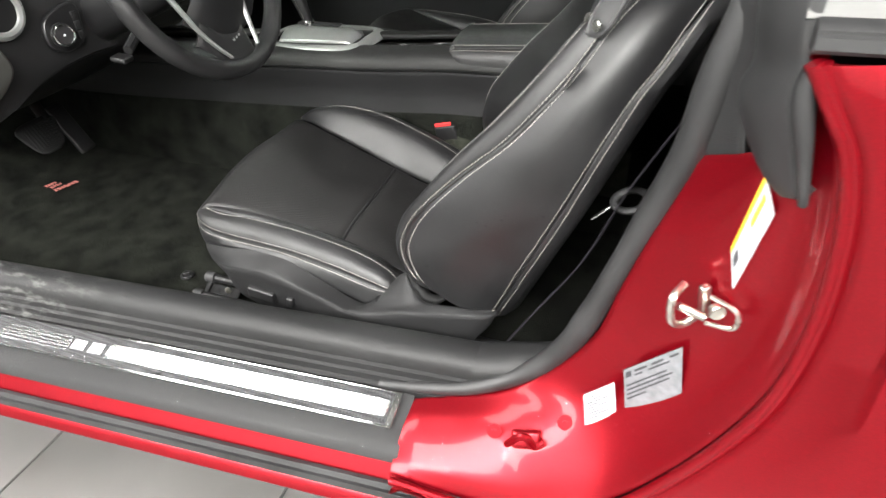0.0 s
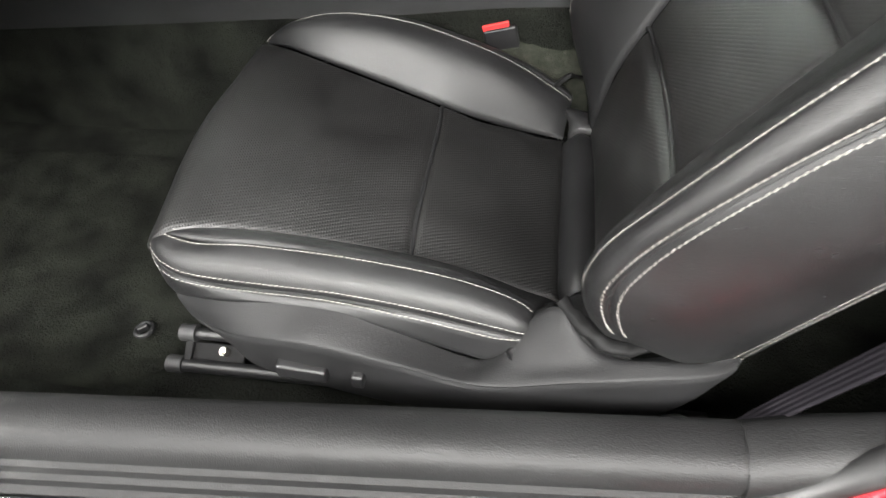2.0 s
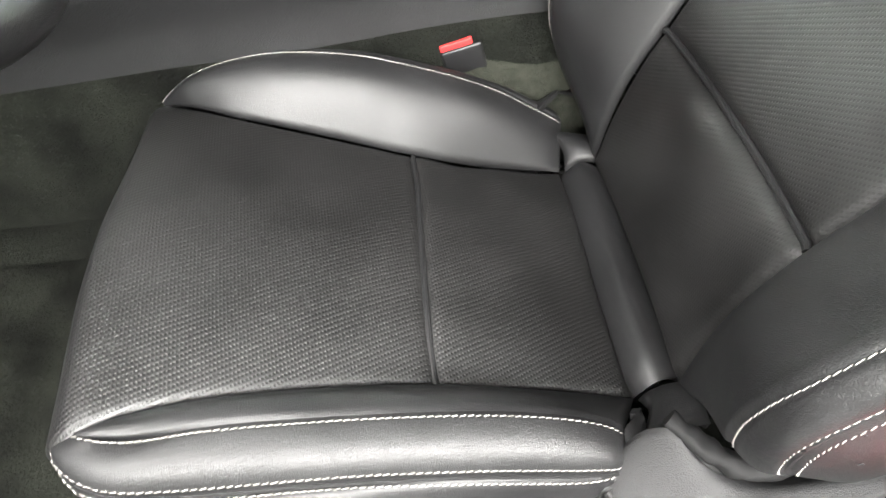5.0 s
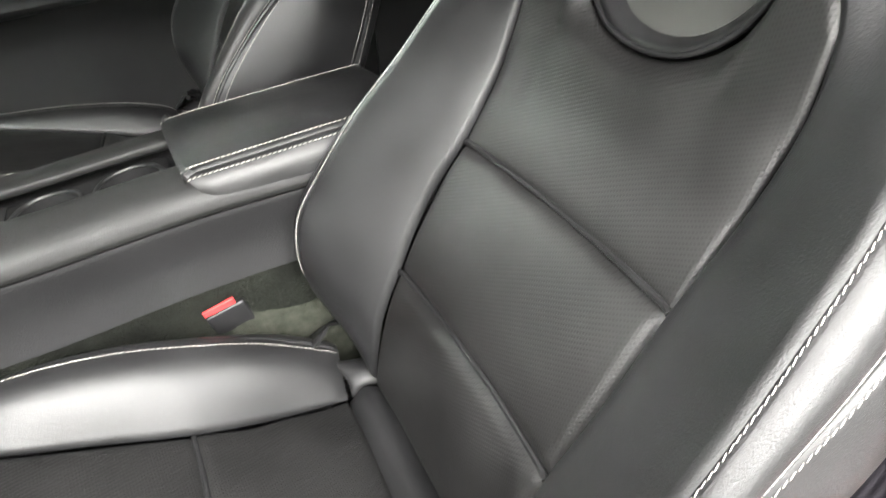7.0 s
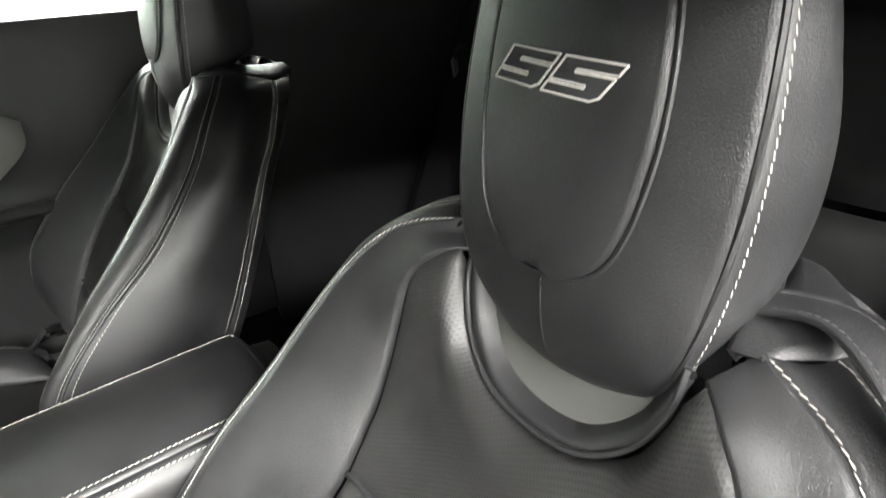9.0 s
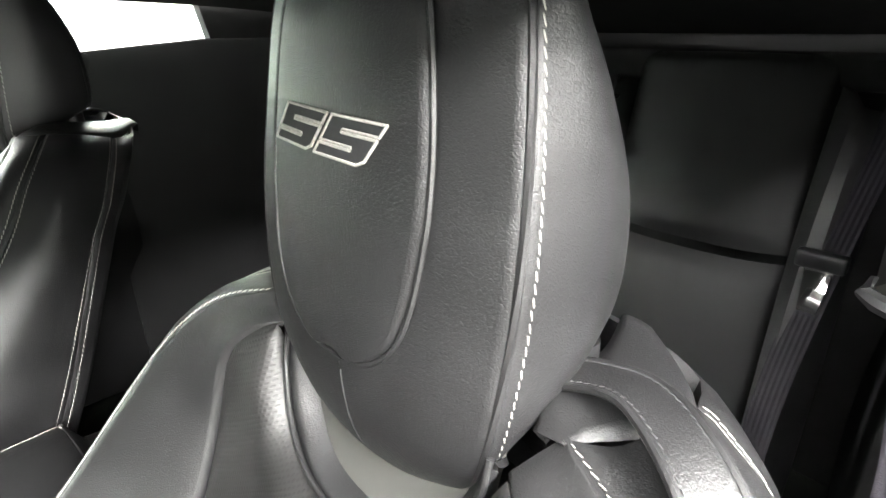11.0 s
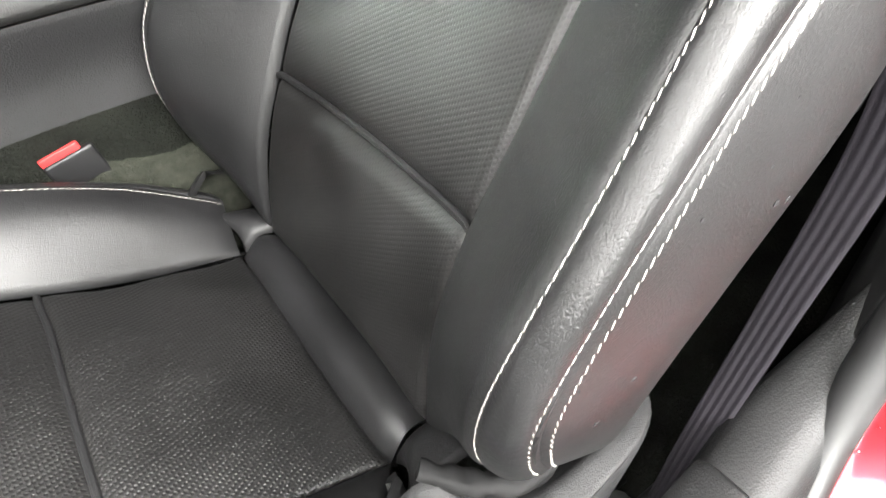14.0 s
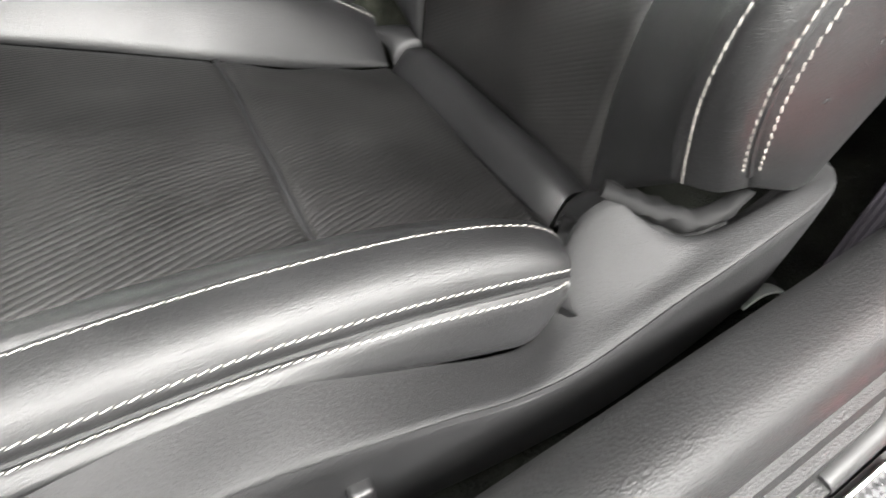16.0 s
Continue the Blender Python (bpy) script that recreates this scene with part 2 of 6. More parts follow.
# ---- shaping helpers ----
BASE = {}


def thing(name, at, label, category, group="", kind=""):
    ob = new(name)
    ob.location = at
    BASE[ob] = Vector(at)
    return tagged(ob, label, category, group, kind)


def part(name, bm, mat, parent=None, label=""):
    """Links a bmesh in world coordinates as one mesh, under a thing or a part."""
    base = BASE.get(parent, Vector())
    me = bpy.data.meshes.new(name)
    bmesh.ops.translate(bm, vec=-base, verts=bm.verts[:])
    bm.to_mesh(me)
    bm.free()
    me.shade_smooth()
    me.set_sharp_from_angle(angle=radians(40))
    me.materials.append(mat)
    ob = new(name, me)
    if parent:
        ob.parent = parent
    BASE[ob] = base
    return tagged(ob, label)


def setting(name, bm, mat, label, category):
    return tagged(part(name, bm, mat), label, category, "", "structure")


def sample(points, n):
    """n + 1 points evenly along a smooth curve through the given ones."""
    p = [Vector(q) for q in points]
    if len(p) == 2:
        return [p[0].lerp(p[1], k / n) for k in range(n + 1)]
    p = [2 * p[0] - p[1], *p, 2 * p[-1] - p[-2]]
    fine = []
    for a, b, c, d in zip(p, p[1:], p[2:], p[3:]):
        for k in range(16):
            t = k / 16
            fine.append(0.5 * (2 * b + (c - a) * t + (2 * a - 5 * b + 4 * c - d) * t * t + (3 * b - a - 3 * c + d) * t ** 3))
    fine.append(p[-2])
    far = [0.0]
    for a, b in zip(fine, fine[1:]):
        far.append(far[-1] + (b - a).length)
    out, k = [], 0
    for i in range(n + 1):
        want = far[-1] * i / n
        while k < len(fine) - 2 and far[k + 1] < want:
            k += 1
        span = far[k + 1] - far[k]
        out.append(fine[k].lerp(fine[k + 1], 0 if span == 0 else min(1, (want - far[k]) / span)))
    return out


class Skin:
    """A padded panel through a few control curves; grid[j][i] runs across and along."""

    def __init__(self, rows, out, along=40, across=10, puff=0.0, tuck=0.004, radius=0.007, wall=0.010, ends=True, ripple=0.0):
        rows = [sample(r, along) for r in rows]
        width = sum((a - b).length for r, s in zip(rows, rows[1:]) for a, b in zip(r, s)) / (along + 1)
        length = sum((a - b).length for a, b in zip(rows[0], rows[0][1:]))
        us = sorted({0.0, 1.0, *[k / across for k in range(1, across)], *[e for f in (0.25, 0.6, 1.0) for e in (min(0.4, f * radius / width), 1 - min(0.4, f * radius / width))]})
        cols = []
        for i in range(along + 1):
            line = sample([r[i] for r in rows], 40)
            cols.append([line[int(u * 40)].lerp(line[min(40, int(u * 40) + 1)], u * 40 - int(u * 40)) for u in us])
        grid = [[cols[i][j] for i in range(along + 1)] for j in range(len(us))]
        nrm = self.normals(grid)
        mid = sum((n for r in nrm for n in r), Vector())
        self.sign = 1 if mid.dot(Vector(out)) > 0 else -1
        for j, u in enumerate(us):
            for i in range(along + 1):
                v = i / along
                edge = min(u, 1 - u) * width
                if ends:
                    edge = min(edge, min(v, 1 - v) * length)
                lift = puff * (1 - (2 * u - 1) ** 2) ** 0.7 * ((1 - (2 * v - 1) ** 6) if ends else 1)
                if edge < radius:
                    lift -= tuck * (1 - edge / radius) ** 2
                if ripple:
                    lift += ripple * noise.noise(grid[j][i] * 14)
                grid[j][i] = grid[j][i] + nrm[j][i] * self.sign * lift
        self.us, self.grid, self.wall, self.width, self.length = us, grid, wall, width, length
        self.nrm = [[n * self.sign for n in r] for r in self.normals(grid)]

    @staticmethod
    def normals(grid):
        rows, cols = len(grid), len(grid[0])
        out = []
        for j in range(rows):
            out.append([])
            for i in range(cols):
                a = grid[min(rows - 1, j + 1)][i] - grid[max(0, j - 1)][i]
                b = grid[j][min(cols - 1, i + 1)] - grid[j][max(0, i - 1)]
                out[-1].append(a.cross(b).normalized())
        return out

    def mesh(self, plan=None):
        """plan: two axes; lays the texture flat on them in place of along the panel."""
        bm = bmesh.new()
        uv = bm.loops.layers.uv.new("UVMap")
        rows, cols = len(self.grid), len(self.grid[0])
        made = [[bm.verts.new(p) for p in r] for r in self.grid]

        def quad(a, b, c, d, coords4):
            f = bm.faces.new((a, b, c, d) if self.sign > 0 else (d, c, b, a))
            for loop, st in zip(f.loops, coords4 if self.sign > 0 else coords4[::-1]):
                loop[uv].uv = (loop.vert.co[plan[0]] * (-1 if plan[0] == 1 else 1), loop.vert.co[plan[1]]) if plan else st

        for j in range(rows - 1):
            for i in range(cols - 1):
                u0, u1 = self.us[j] * self.width, self.us[j + 1] * self.width
                v0, v1 = self.length * i / (cols - 1), self.length * (i + 1) / (cols - 1)
                quad(made[j][i], made[j + 1][i], made[j + 1][i + 1], made[j][i + 1], [(v0, u0), (v0, u1), (v1, u1), (v1, u0)])
        if self.wall:
            ring = [(0, i) for i in range(cols)] + [(j, cols - 1) for j in range(1, rows)] + [(rows - 1, i) for i in range(cols - 2, -1, -1)] + [(j, 0) for j in range(rows - 2, 0, -1)]
            low = [bm.verts.new(self.grid[j][i] - self.nrm[j][i] * self.wall) for j, i in ring]
            for k in range(len(ring)):
                (ja, ia), (jb, ib) = ring[k], ring[(k + 1) % len(ring)]
                a, b = made[ja][ia], made[jb][ib]
                f = (a, b, low[(k + 1) % len(ring)], low[k])
                bm.faces.new(f if self.sign > 0 else f[::-1])
        return bm

    def line(self, u, start=0.0, end=1.0):
        """Points and normals along the panel at u across."""
        j = max(k for k in range(len(self.us) - 1) if self.us[k] <= u)
        f = (u - self.us[j]) / (self.us[j + 1] - self.us[j])
        cols = len(self.grid[0])
        ids = range(round(start * (cols - 1)), round(end * (cols - 1)) + 1)
        return [(self.grid[j][i].lerp(self.grid[j + 1][i], f), self.nrm[j][i]) for i in ids]

    def cross(self, v):
        i = round(v * (len(self.grid[0]) - 1))
        return [(self.grid[j][i], self.nrm[j][i]) for j in range(len(self.us))]


def stitches(line, step=0.0060, dash=0.0053, wide=0.0009, high=0.0005, slant=0.22):
    """Single thread dashes along points with normals."""
    far = [0.0]
    for (a, _), (b, _) in zip(line, line[1:]):
        far.append(far[-1] + (b - a).length)
    bm, k, at = bmesh.new(), 0, 0.0
    while at + dash < far[-1]:
        while k < len(far) - 2 and far[k + 1] < at:
            k += 1
        (a, n), (b, _) = line[k], line[k + 1]
        along = (b - a).normalized()
        side = n.cross(along).normalized()
        along = (along + side * slant).normalized()
        mid = a.lerp(b, (at - far[k]) / max(1e-6, far[k + 1] - far[k])) + n * 0.0002
        ends = []
        for f, w, h in ((0, 0.35, 0.3), (0.2, 1, 1), (0.8, 1, 1), (1, 0.35, 0.3)):
            c = mid + along * dash * f
            ends.append([bm.verts.new(c - side * wide * w / 2), bm.verts.new(c + n * high * h), bm.verts.new(c + side * wide * w / 2)])
        for p, q in zip(ends, ends[1:]):
            for e in range(2):
                bm.faces.new((p[e], q[e], q[e + 1], p[e + 1]))
        bm.faces.new(ends[0])
        bm.faces.new(ends[-1][::-1])
        at += step * random.uniform(0.96, 1.04)
    bmesh.ops.recalc_face_normals(bm, faces=bm.faces[:])
    return bm


def tube(points, radius, n=40, sides=10, flat=1.0, closed=False, up=(0, 0, 1)):
    """A round or flattened bar along a smooth curve. radius: a number, or one per control point."""
    p = sample(points, n)
    radii = [radius] * (n + 1) if isinstance(radius, (int, float)) else [q.x for q in sample([(r, 0, 0) for r in radius], n)]
    bm, rings = bmesh.new(), []
    for i in range(n + 1):
        d = (p[min(n, i + 1)] - p[max(0, i - 1)]).normalized()
        side = d.cross(Vector(up))
        side = side.normalized() if side.length > 1e-4 else d.orthogonal().normalized()
        top = side.cross(d)
        rings.append([bm.verts.new(p[i] + radii[i] * (side * math.cos(2 * math.pi * k / sides) + top * flat * math.sin(2 * math.pi * k / sides))) for k in range(sides)])
    for a, b in zip(rings, rings[1:]):
        for k in range(sides):
            bm.faces.new((a[k], a[(k + 1) % sides], b[(k + 1) % sides], b[k]))
    if not closed:
        bm.faces.new(rings[0][::-1])
        bm.faces.new(rings[-1])
    bmesh.ops.recalc_face_normals(bm, faces=bm.faces[:])
    return bm


def sweep(path, profile, n=60, cap=True):
    """Sweeps a closed profile, given as offsets (inboard, up), along points; the offsets stay level."""
    p = sample(path, n)
    bm, rings = bmesh.new(), []
    for i in range(n + 1):
        d = p[min(n, i + 1)] - p[max(0, i - 1)]
        flat = Vector((d.x, d.y, 0)).normalized()
        inn = Vector((-flat.y, flat.x, 0))
        rings.append([bm.verts.new(p[i] + inn * a + Vector((0, 0, b))) for a, b in profile])
    m = len(profile)
    for a, b in zip(rings, rings[1:]):
        for k in range(m):
            bm.faces.new((a[k], a[(k + 1) % m], b[(k + 1) % m], b[k]))
    if cap:
        bm.faces.new(rings[0][::-1])
        bm.faces.new(rings[-1])
    bmesh.ops.recalc_face_normals(bm, faces=bm.faces[:])
    return bm


def block(centre, size, bevel=0.004, turn=None, segments=3):
    bm = bmesh.new()
    bmesh.ops.create_cube(bm, size=1)
    bmesh.ops.scale(bm, vec=size, verts=bm.verts[:])
    if bevel:
        bmesh.ops.bevel(bm, geom=bm.edges[:], offset=bevel, segments=segments, affect="EDGES", profile=0.6)
    if turn:
        bmesh.ops.transform(bm, matrix=turn.to_3x3().to_4x4(), verts=bm.verts[:])
    bmesh.ops.translate(bm, vec=Vector(centre), verts=bm.verts[:])
    return bm


def disc(centre, radius, depth, axis, bevel=0.001, sides=28):
    bm = bmesh.new()
    bmesh.ops.create_cone(bm, cap_ends=True, segments=sides, radius1=radius, radius2=radius, depth=depth)
    if bevel:
        rim = [e for e in bm.edges if len(e.link_faces) == 2 and abs(e.verts[0].co.z - e.verts[1].co.z) < 1e-6]
        bmesh.ops.bevel(bm, geom=rim, offset=bevel, segments=2, affect="EDGES")
    q = Vector((0, 0, 1)).rotation_difference(Vector(axis)).to_matrix().to_4x4()
    bmesh.ops.transform(bm, matrix=Matrix.Translation(centre) @ q, verts=bm.verts[:])
    return bm


def slab(outline, thick, axis, bevel=0.0):
    """A flat outline (3D points in one plane) given thickness along axis."""
    bm = bmesh.new()
    face = bm.faces.new([bm.verts.new(p) for p in outline])
    made = bmesh.ops.extrude_face_region(bm, geom=[face])["geom"]
    bmesh.ops.translate(bm, vec=Vector(axis).normalized() * thick, verts=[g for g in made if isinstance(g, bmesh.types.BMVert)])
    bmesh.ops.recalc_face_normals(bm, faces=bm.faces[:])
    if bevel:
        bmesh.ops.bevel(bm, geom=bm.edges[:], offset=bevel, segments=1, affect="EDGES")
    return bm


def join(*parts):
    out = bmesh.new()
    for bm in parts:
        me = bpy.data.meshes.new("scratch")
        bm.to_mesh(me)
        bm.free()
        out.from_mesh(me)
        bpy.data.meshes.remove(me)
    return out


# ---- hall ----
def hall():
    bm = bmesh.new()
    bmesh.ops.create_grid(bm, x_segments=1, y_segments=1, size=7.0)
    bed = setting("ground", bm, GROUT, "dark jointed concrete bed under the grey hall tiles", "floor")
    # north and south walls act as reflectors, east and west are darkened
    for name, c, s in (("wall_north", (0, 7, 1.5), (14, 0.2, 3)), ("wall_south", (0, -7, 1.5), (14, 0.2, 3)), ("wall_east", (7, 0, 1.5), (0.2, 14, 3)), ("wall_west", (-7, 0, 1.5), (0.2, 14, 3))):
        setting(name, block(c, s, 0), WALL_BOUNCE if name in ("wall_north", "wall_south") else WALL_DIMMED, "plain painted hall wall, its tone set to reflect or hold back light", "wall")
    setting("ceiling", block((0, 0, 3.05), (14.2, 14.2, 0.1), 0), WALL_DIMMED, "plain hall ceiling, darkened to hold back bounced light", "ceiling")
    # fixtures made up to carry the fill lamps
    for tx, ty, sx, sy, watts in FILL_PANELS:
        lamp = thing("ceiling_light", (tx, ty, 3.0), "added flat light panel under the hall ceiling, out of view, to light the car", "ceiling light", "hall ceiling lights")
        part("housing", block((tx, ty, 2.96), (sx + 0.1, sy + 0.08, 0.08), 0.01), WALL_DIMMED, lamp)
        part("diffuser", block((tx, ty, 2.905), (sx, sy, 0.03), 0.01), FILL_GLOW, lamp)
    return bed


ground = hall()


# ---- car body ----
def plate_line(x, off=0.0):
    """The sill's inner plate edge as seen from above."""
    return 0.012 + (x - 0.36) * 0.078 + off


def sill_path(x0, x1, off, z):
    return [(x, plate_line(x, off), z) for x in (x0, x0 + (x1 - x0) / 3, x0 + 2 * (x1 - x0) / 3, x1)]


car = thing("red_car", (0.3, 0.8, 0.0), "glossy metallic red convertible with its driver's side open", "car")


def body():
    # black sill trim: stepped top with ribs, running back along the opening
    prof = [(0.002, -0.01), (0.004, 0.004), (0.012, 0.006), (0.014, 0.016), (0.020, 0.018), (0.022, 0.028), (0.028, 0.030), (0.031, 0.046), (0.040, 0.056), (0.054, 0.060), (0.080, 0.060), (0.090, 0.052), (0.094, 0.02), (0.096, -0.08), (0.06, -0.09), (0.0, -0.06)]
    part("sill_cover", sweep(sill_path(-0.95, 0.452, 0, 0.43), prof, 24), SILL_PLASTIC, car, "scuffed black plastic sill cover with long ribs")
    # the cover's rear end piece sweeps up along the pillar
    end = [(0.4450, 0.0186, 0.4305, 1.0), (0.50, 0.026, 0.441, 1.0), (0.54, 0.032, 0.459, 0.9), (0.578, 0.042, 0.495, 0.68), (0.605, 0.053, 0.545, 0.40), (0.622, 0.063, 0.60, 0.15)]
    rows = [[(x, y + 0.022 + (a - 0.022) * f, z + b * f) for x, y, z, f in end] for a, b in ((0.022, 0.0), (0.026, 0.04), (0.040, 0.056), (0.056, 0.061), (0.085, 0.058), (0.094, 0.03), (0.096, -0.06))]
    part("sill_end_cover", Skin(rows, (-0.2, 0, 1), 30, 24, tuck=0.0, wall=0.006).mesh(), SILL_PLASTIC, car, "black plastic sill end cover")
    low = [(-0.097, -0.047), (-0.090, -0.032), (-0.080, -0.024), (-0.062, -0.0195), (0.0015, 0.002), (0.0, -0.06), (-0.09, -0.06)]
    part("sill_step", sweep(sill_path(-0.95, 0.362, 0, 0.43), low, 20), PLASTIC, car, "black plastic sill step")
    # red inner rocker ledge, rubber seal and outer rocker
    part("rocker_ledge", sweep(sill_path(-1.0, 0.62, 0, 0.43), [(-0.112, -0.062), (-0.096, -0.043), (-0.090, -0.036), (-0.088, -0.07), (-0.11, -0.075)], 24), PAINT, car)
    part("rocker_seal", sweep(sill_path(-1.0, 0.56, 0, 0.43), [(-0.136, -0.068), (-0.132, -0.058), (-0.126, -0.060), (-0.121, -0.053), (-0.114, -0.055), (-0.111, -0.070), (-0.13, -0.076)], 24), RUBBER, car, "ribbed black rubber rocker seal")
    part("rocker_panel", sweep(sill_path(-1.0, 1.9, 0, 0.43), [(-0.147, -0.083), (-0.143, -0.073), (-0.136, -0.067), (-0.125, -0.072), (-0.06, -0.12), (0.0, -0.27), (-0.02, -0.28), (-0.128, -0.104), (-0.143, -0.092)], 24), PAINT, car)
    # pillar jamb
    j0 = [(0.363, 0.010, 0.432), (0.43, 0.030, 0.442), (0.50, 0.048, 0.463), (0.572, 0.058, 0.527), (0.614, 0.058, 0.60), (0.634, 0.058, 0.68), (0.655, 0.058, 0.76), (0.676, 0.058, 0.83), (0.688, 0.058, 0.872)]
    j1 = [(0.363, -0.035, 0.424), (0.43, -0.020, 0.432), (0.52, -0.008, 0.446), (0.62, 0.020, 0.500), (0.685, 0.022, 0.59), (0.712, 0.016, 0.68), (0.722, 0.004, 0.77), (0.729, 0.000, 0.83), (0.731, -0.004, 0.885), (0.732, -0.006, 0.92)]
    j1b = [(0.363, -0.075, 0.402), (0.45, -0.070, 0.402), (0.56, -0.052, 0.408), (0.655, -0.020, 0.468), (0.725, -0.010, 0.575), (0.762, -0.012, 0.68), (0.775, -0.018, 0.77), (0.773, -0.024, 0.86), (0.758, -0.028, 0.94), (0.736, -0.032, 1.0)]
    j2 = [(0.363, -0.098, 0.385), (0.47, -0.092, 0.372), (0.58, -0.080, 0.372), (0.665, -0.064, 0.425), (0.738, -0.058, 0.54), (0.788, -0.053, 0.66), (0.801, -0.050, 0.77), (0.794, -0.050, 0.87), (0.776, -0.050, 0.94), (0.754, -0.050, 0.978), (0.734, -0.050, 1.010)]
    global JAMB
    JAMB = Skin([j0, j1, j1b, j2], (0, -1, 0.3), 60, 18, tuck=0.003, wall=0.012)
    part("door_jamb", JAMB.mesh(), PAINT, car, "glossy red door jamb with water drops")
    # gap seam and outer quarter panel
    part("jamb_edge", tube([(x + 0.005, y - 0.009, z) for x, y, z in j2], 0.0065, 60, 10, up=(0, 1, 0)), PAINT, car)
    q0 = [(x + 0.012, y - 0.017, z) for x, y, z in j2]
    q1 = [(x + 0.06, y - 0.017 - 0.030 * math.sin(math.pi * min(1.0, max(0.0, (1.02 - z) / 0.6))), z + 0.005 * (z > 0.99)) for x, y, z in j2]
    q2 = [(1.05 - 0.02 * k, -0.14 + 0.000165 * k ** 3, 0.24 + 0.0972 * k) for k in range(9)]
    q3 = [(1.8, -0.13 + 0.00015 * k ** 3, 0.24 + 0.0972 * k) for k in range(9)]
    part("quarter_panel", Skin([q0, q1, q2, q3], (0, -1, 0), 60, 24, tuck=0.003, radius=0.010, wall=0.010).mesh(), PAINT, car, "glossy red rear quarter panel")
    part("panel_gap", tube([(x + 0.010, y - 0.010, z) for x, y, z in j2], 0.006, 60, 8, up=(0, 1, 0)), PAINT, car, "recessed red panel gap")
    # weatherstrip round the opening
    path = [(0.30, 0.018, 0.432), (0.38, 0.028, 0.440), (0.45, 0.042, 0.452), (0.52, 0.062, 0.485), (0.575, 0.072, 0.548), (0.608, 0.072, 0.63), (0.632, 0.072, 0.71), (0.656, 0.071, 0.79), (0.681, 0.070, 0.87), (0.693, 0.070, 0.95), (0.706, 0.074, 1.02), (0.722, 0.11, 1.12)]
    part("weatherstrip", tube(path, [0.008, 0.014, 0.018, 0.018, 0.016, 0.015, 0.015, 0.016, 0.017, 0.021, 0.020, 0.016], 90, 12), RUBBER, car, "thick black rubber weatherstrip round the door opening")
    # soft pillar flap above the jamb
    f0 = [(0.690, 0.030, 1.10), (0.701, 0.004, 1.019), (0.706, 0.002, 0.993), (0.700, 0.004, 0.961), (0.721, 0.000, 0.915), (0.742, -0.018, 0.891), (0.757, -0.036, 0.886)]
    f1 = [(0.712, -0.012, 1.10), (0.716, -0.022, 1.020), (0.718, -0.024, 0.993), (0.718, -0.024, 0.965), (0.733, -0.026, 0.923), (0.748, -0.034, 0.898), (0.760, -0.042, 0.888)]
    f2 = [(0.733, -0.044, 1.10), (0.733, -0.048, 1.028), (0.740, -0.051, 1.003), (0.738, -0.051, 0.982), (0.749, -0.051, 0.943), (0.759, -0.050, 0.906), (0.763, -0.047, 0.892)]
    flap = part("pillar_flap", Skin([f0, f1, f2], (0, -1, 0), 30, 12, puff=0.003, tuck=0.006, radius=0.008, wall=0.014).mesh(), RUBBER, car, "soft black rubber flap above the jamb")
    part("flap_edge", tube([(x + 0.003, y - 0.001, z) for x, y, z in f2[2:]], [0.009, 0.008, 0.0085, 0.0075, 0.004], 30, 10, up=(1, 0, 0)), RUBBER, flap)
    wedge = Skin([[(0.690, 0.062, 1.06), (0.690, 0.060, 0.95), (0.688, 0.058, 0.872)], [(0.716, 0.030, 1.06), (0.716, 0.034, 0.95), (0.724, 0.020, 0.880)]], (0, -1, 0), 12, 6, tuck=0.002, wall=0.01)
    part("pillar_filler", wedge.mesh(), PLASTIC, car, "dark plastic filler between the seal and the flap")
    part("belt_moulding", sweep([(0.735, -0.056, 1.0165), (1.1, -0.056, 1.018), (1.8, -0.05, 1.018)], [(-0.004, 0.0), (-0.006, 0.003), (-0.005, 0.011), (-0.002, 0.013), (-0.002, 0.0155), (0.003, 0.0195), (0.012, 0.021), (0.035, 0.021), (0.035, 0.0)], 20), RUBBER, car, "grey-black belt moulding under the quarter window")
    glass = Skin([[(0.728, -0.046, 1.036), (1.8, -0.04, 1.036)], [(0.728, 0.03, 1.15), (1.75, 0.03, 1.15)], [(0.74, 0.16, 1.295), (1.6, 0.16, 1.27)]], (0, -1, 0.3), 8, 6, tuck=0, wall=0.004)
    part("quarter_window", glass.mesh(), GREY_PANEL, car, "tinted quarter window glass")
    # jamb details: dimples, catch, tether hook
    for x, z in ((0.500, 0.446), (0.595, 0.474)):
        part("jamb_dimple", disc((x, -0.020 + (x - 0.5) * 0.25, z), 0.011, 0.003, (0.1, -0.75, 0.6), 0.0012), PAINT, car)
        part("dimple_bolt", disc((x, -0.022 + (x - 0.5) * 0.25, z + 0.001), 0.004, 0.005, (0.1, -0.75, 0.6), 0.001), PAINT, car)
    part("jamb_boss", block((0.547, -0.024, 0.452), (0.040, 0.012, 0.026), 0.006, Euler((radians(-40), 0, radians(15))).to_matrix()), PAINT, car)
    part("jamb_tab", tube([(0.522, -0.030, 0.438), (0.540, -0.036, 0.470), (0.552, -0.034, 0.468), (0.560, -0.028, 0.446), (0.572, -0.022, 0.452)], 0.0055, 24, 8), PAINT, car)
    about = Vector((0.722, -0.012, 0.715))
    striker = part("door_striker", block((0.722, 0.000, 0.715), (0.014, 0.012, 0.060), 0.004, Euler((0, radians(-12), radians(40))).to_matrix()), STEEL, car, "zinc plated door striker")
    part("striker_loop", tube([(0.692, -0.004, 0.742), (0.680, -0.030, 0.735), (0.684, -0.034, 0.700), (0.700, -0.024, 0.690), (0.718, -0.010, 0.700)], 0.0055, 24, 8), STEEL, striker)
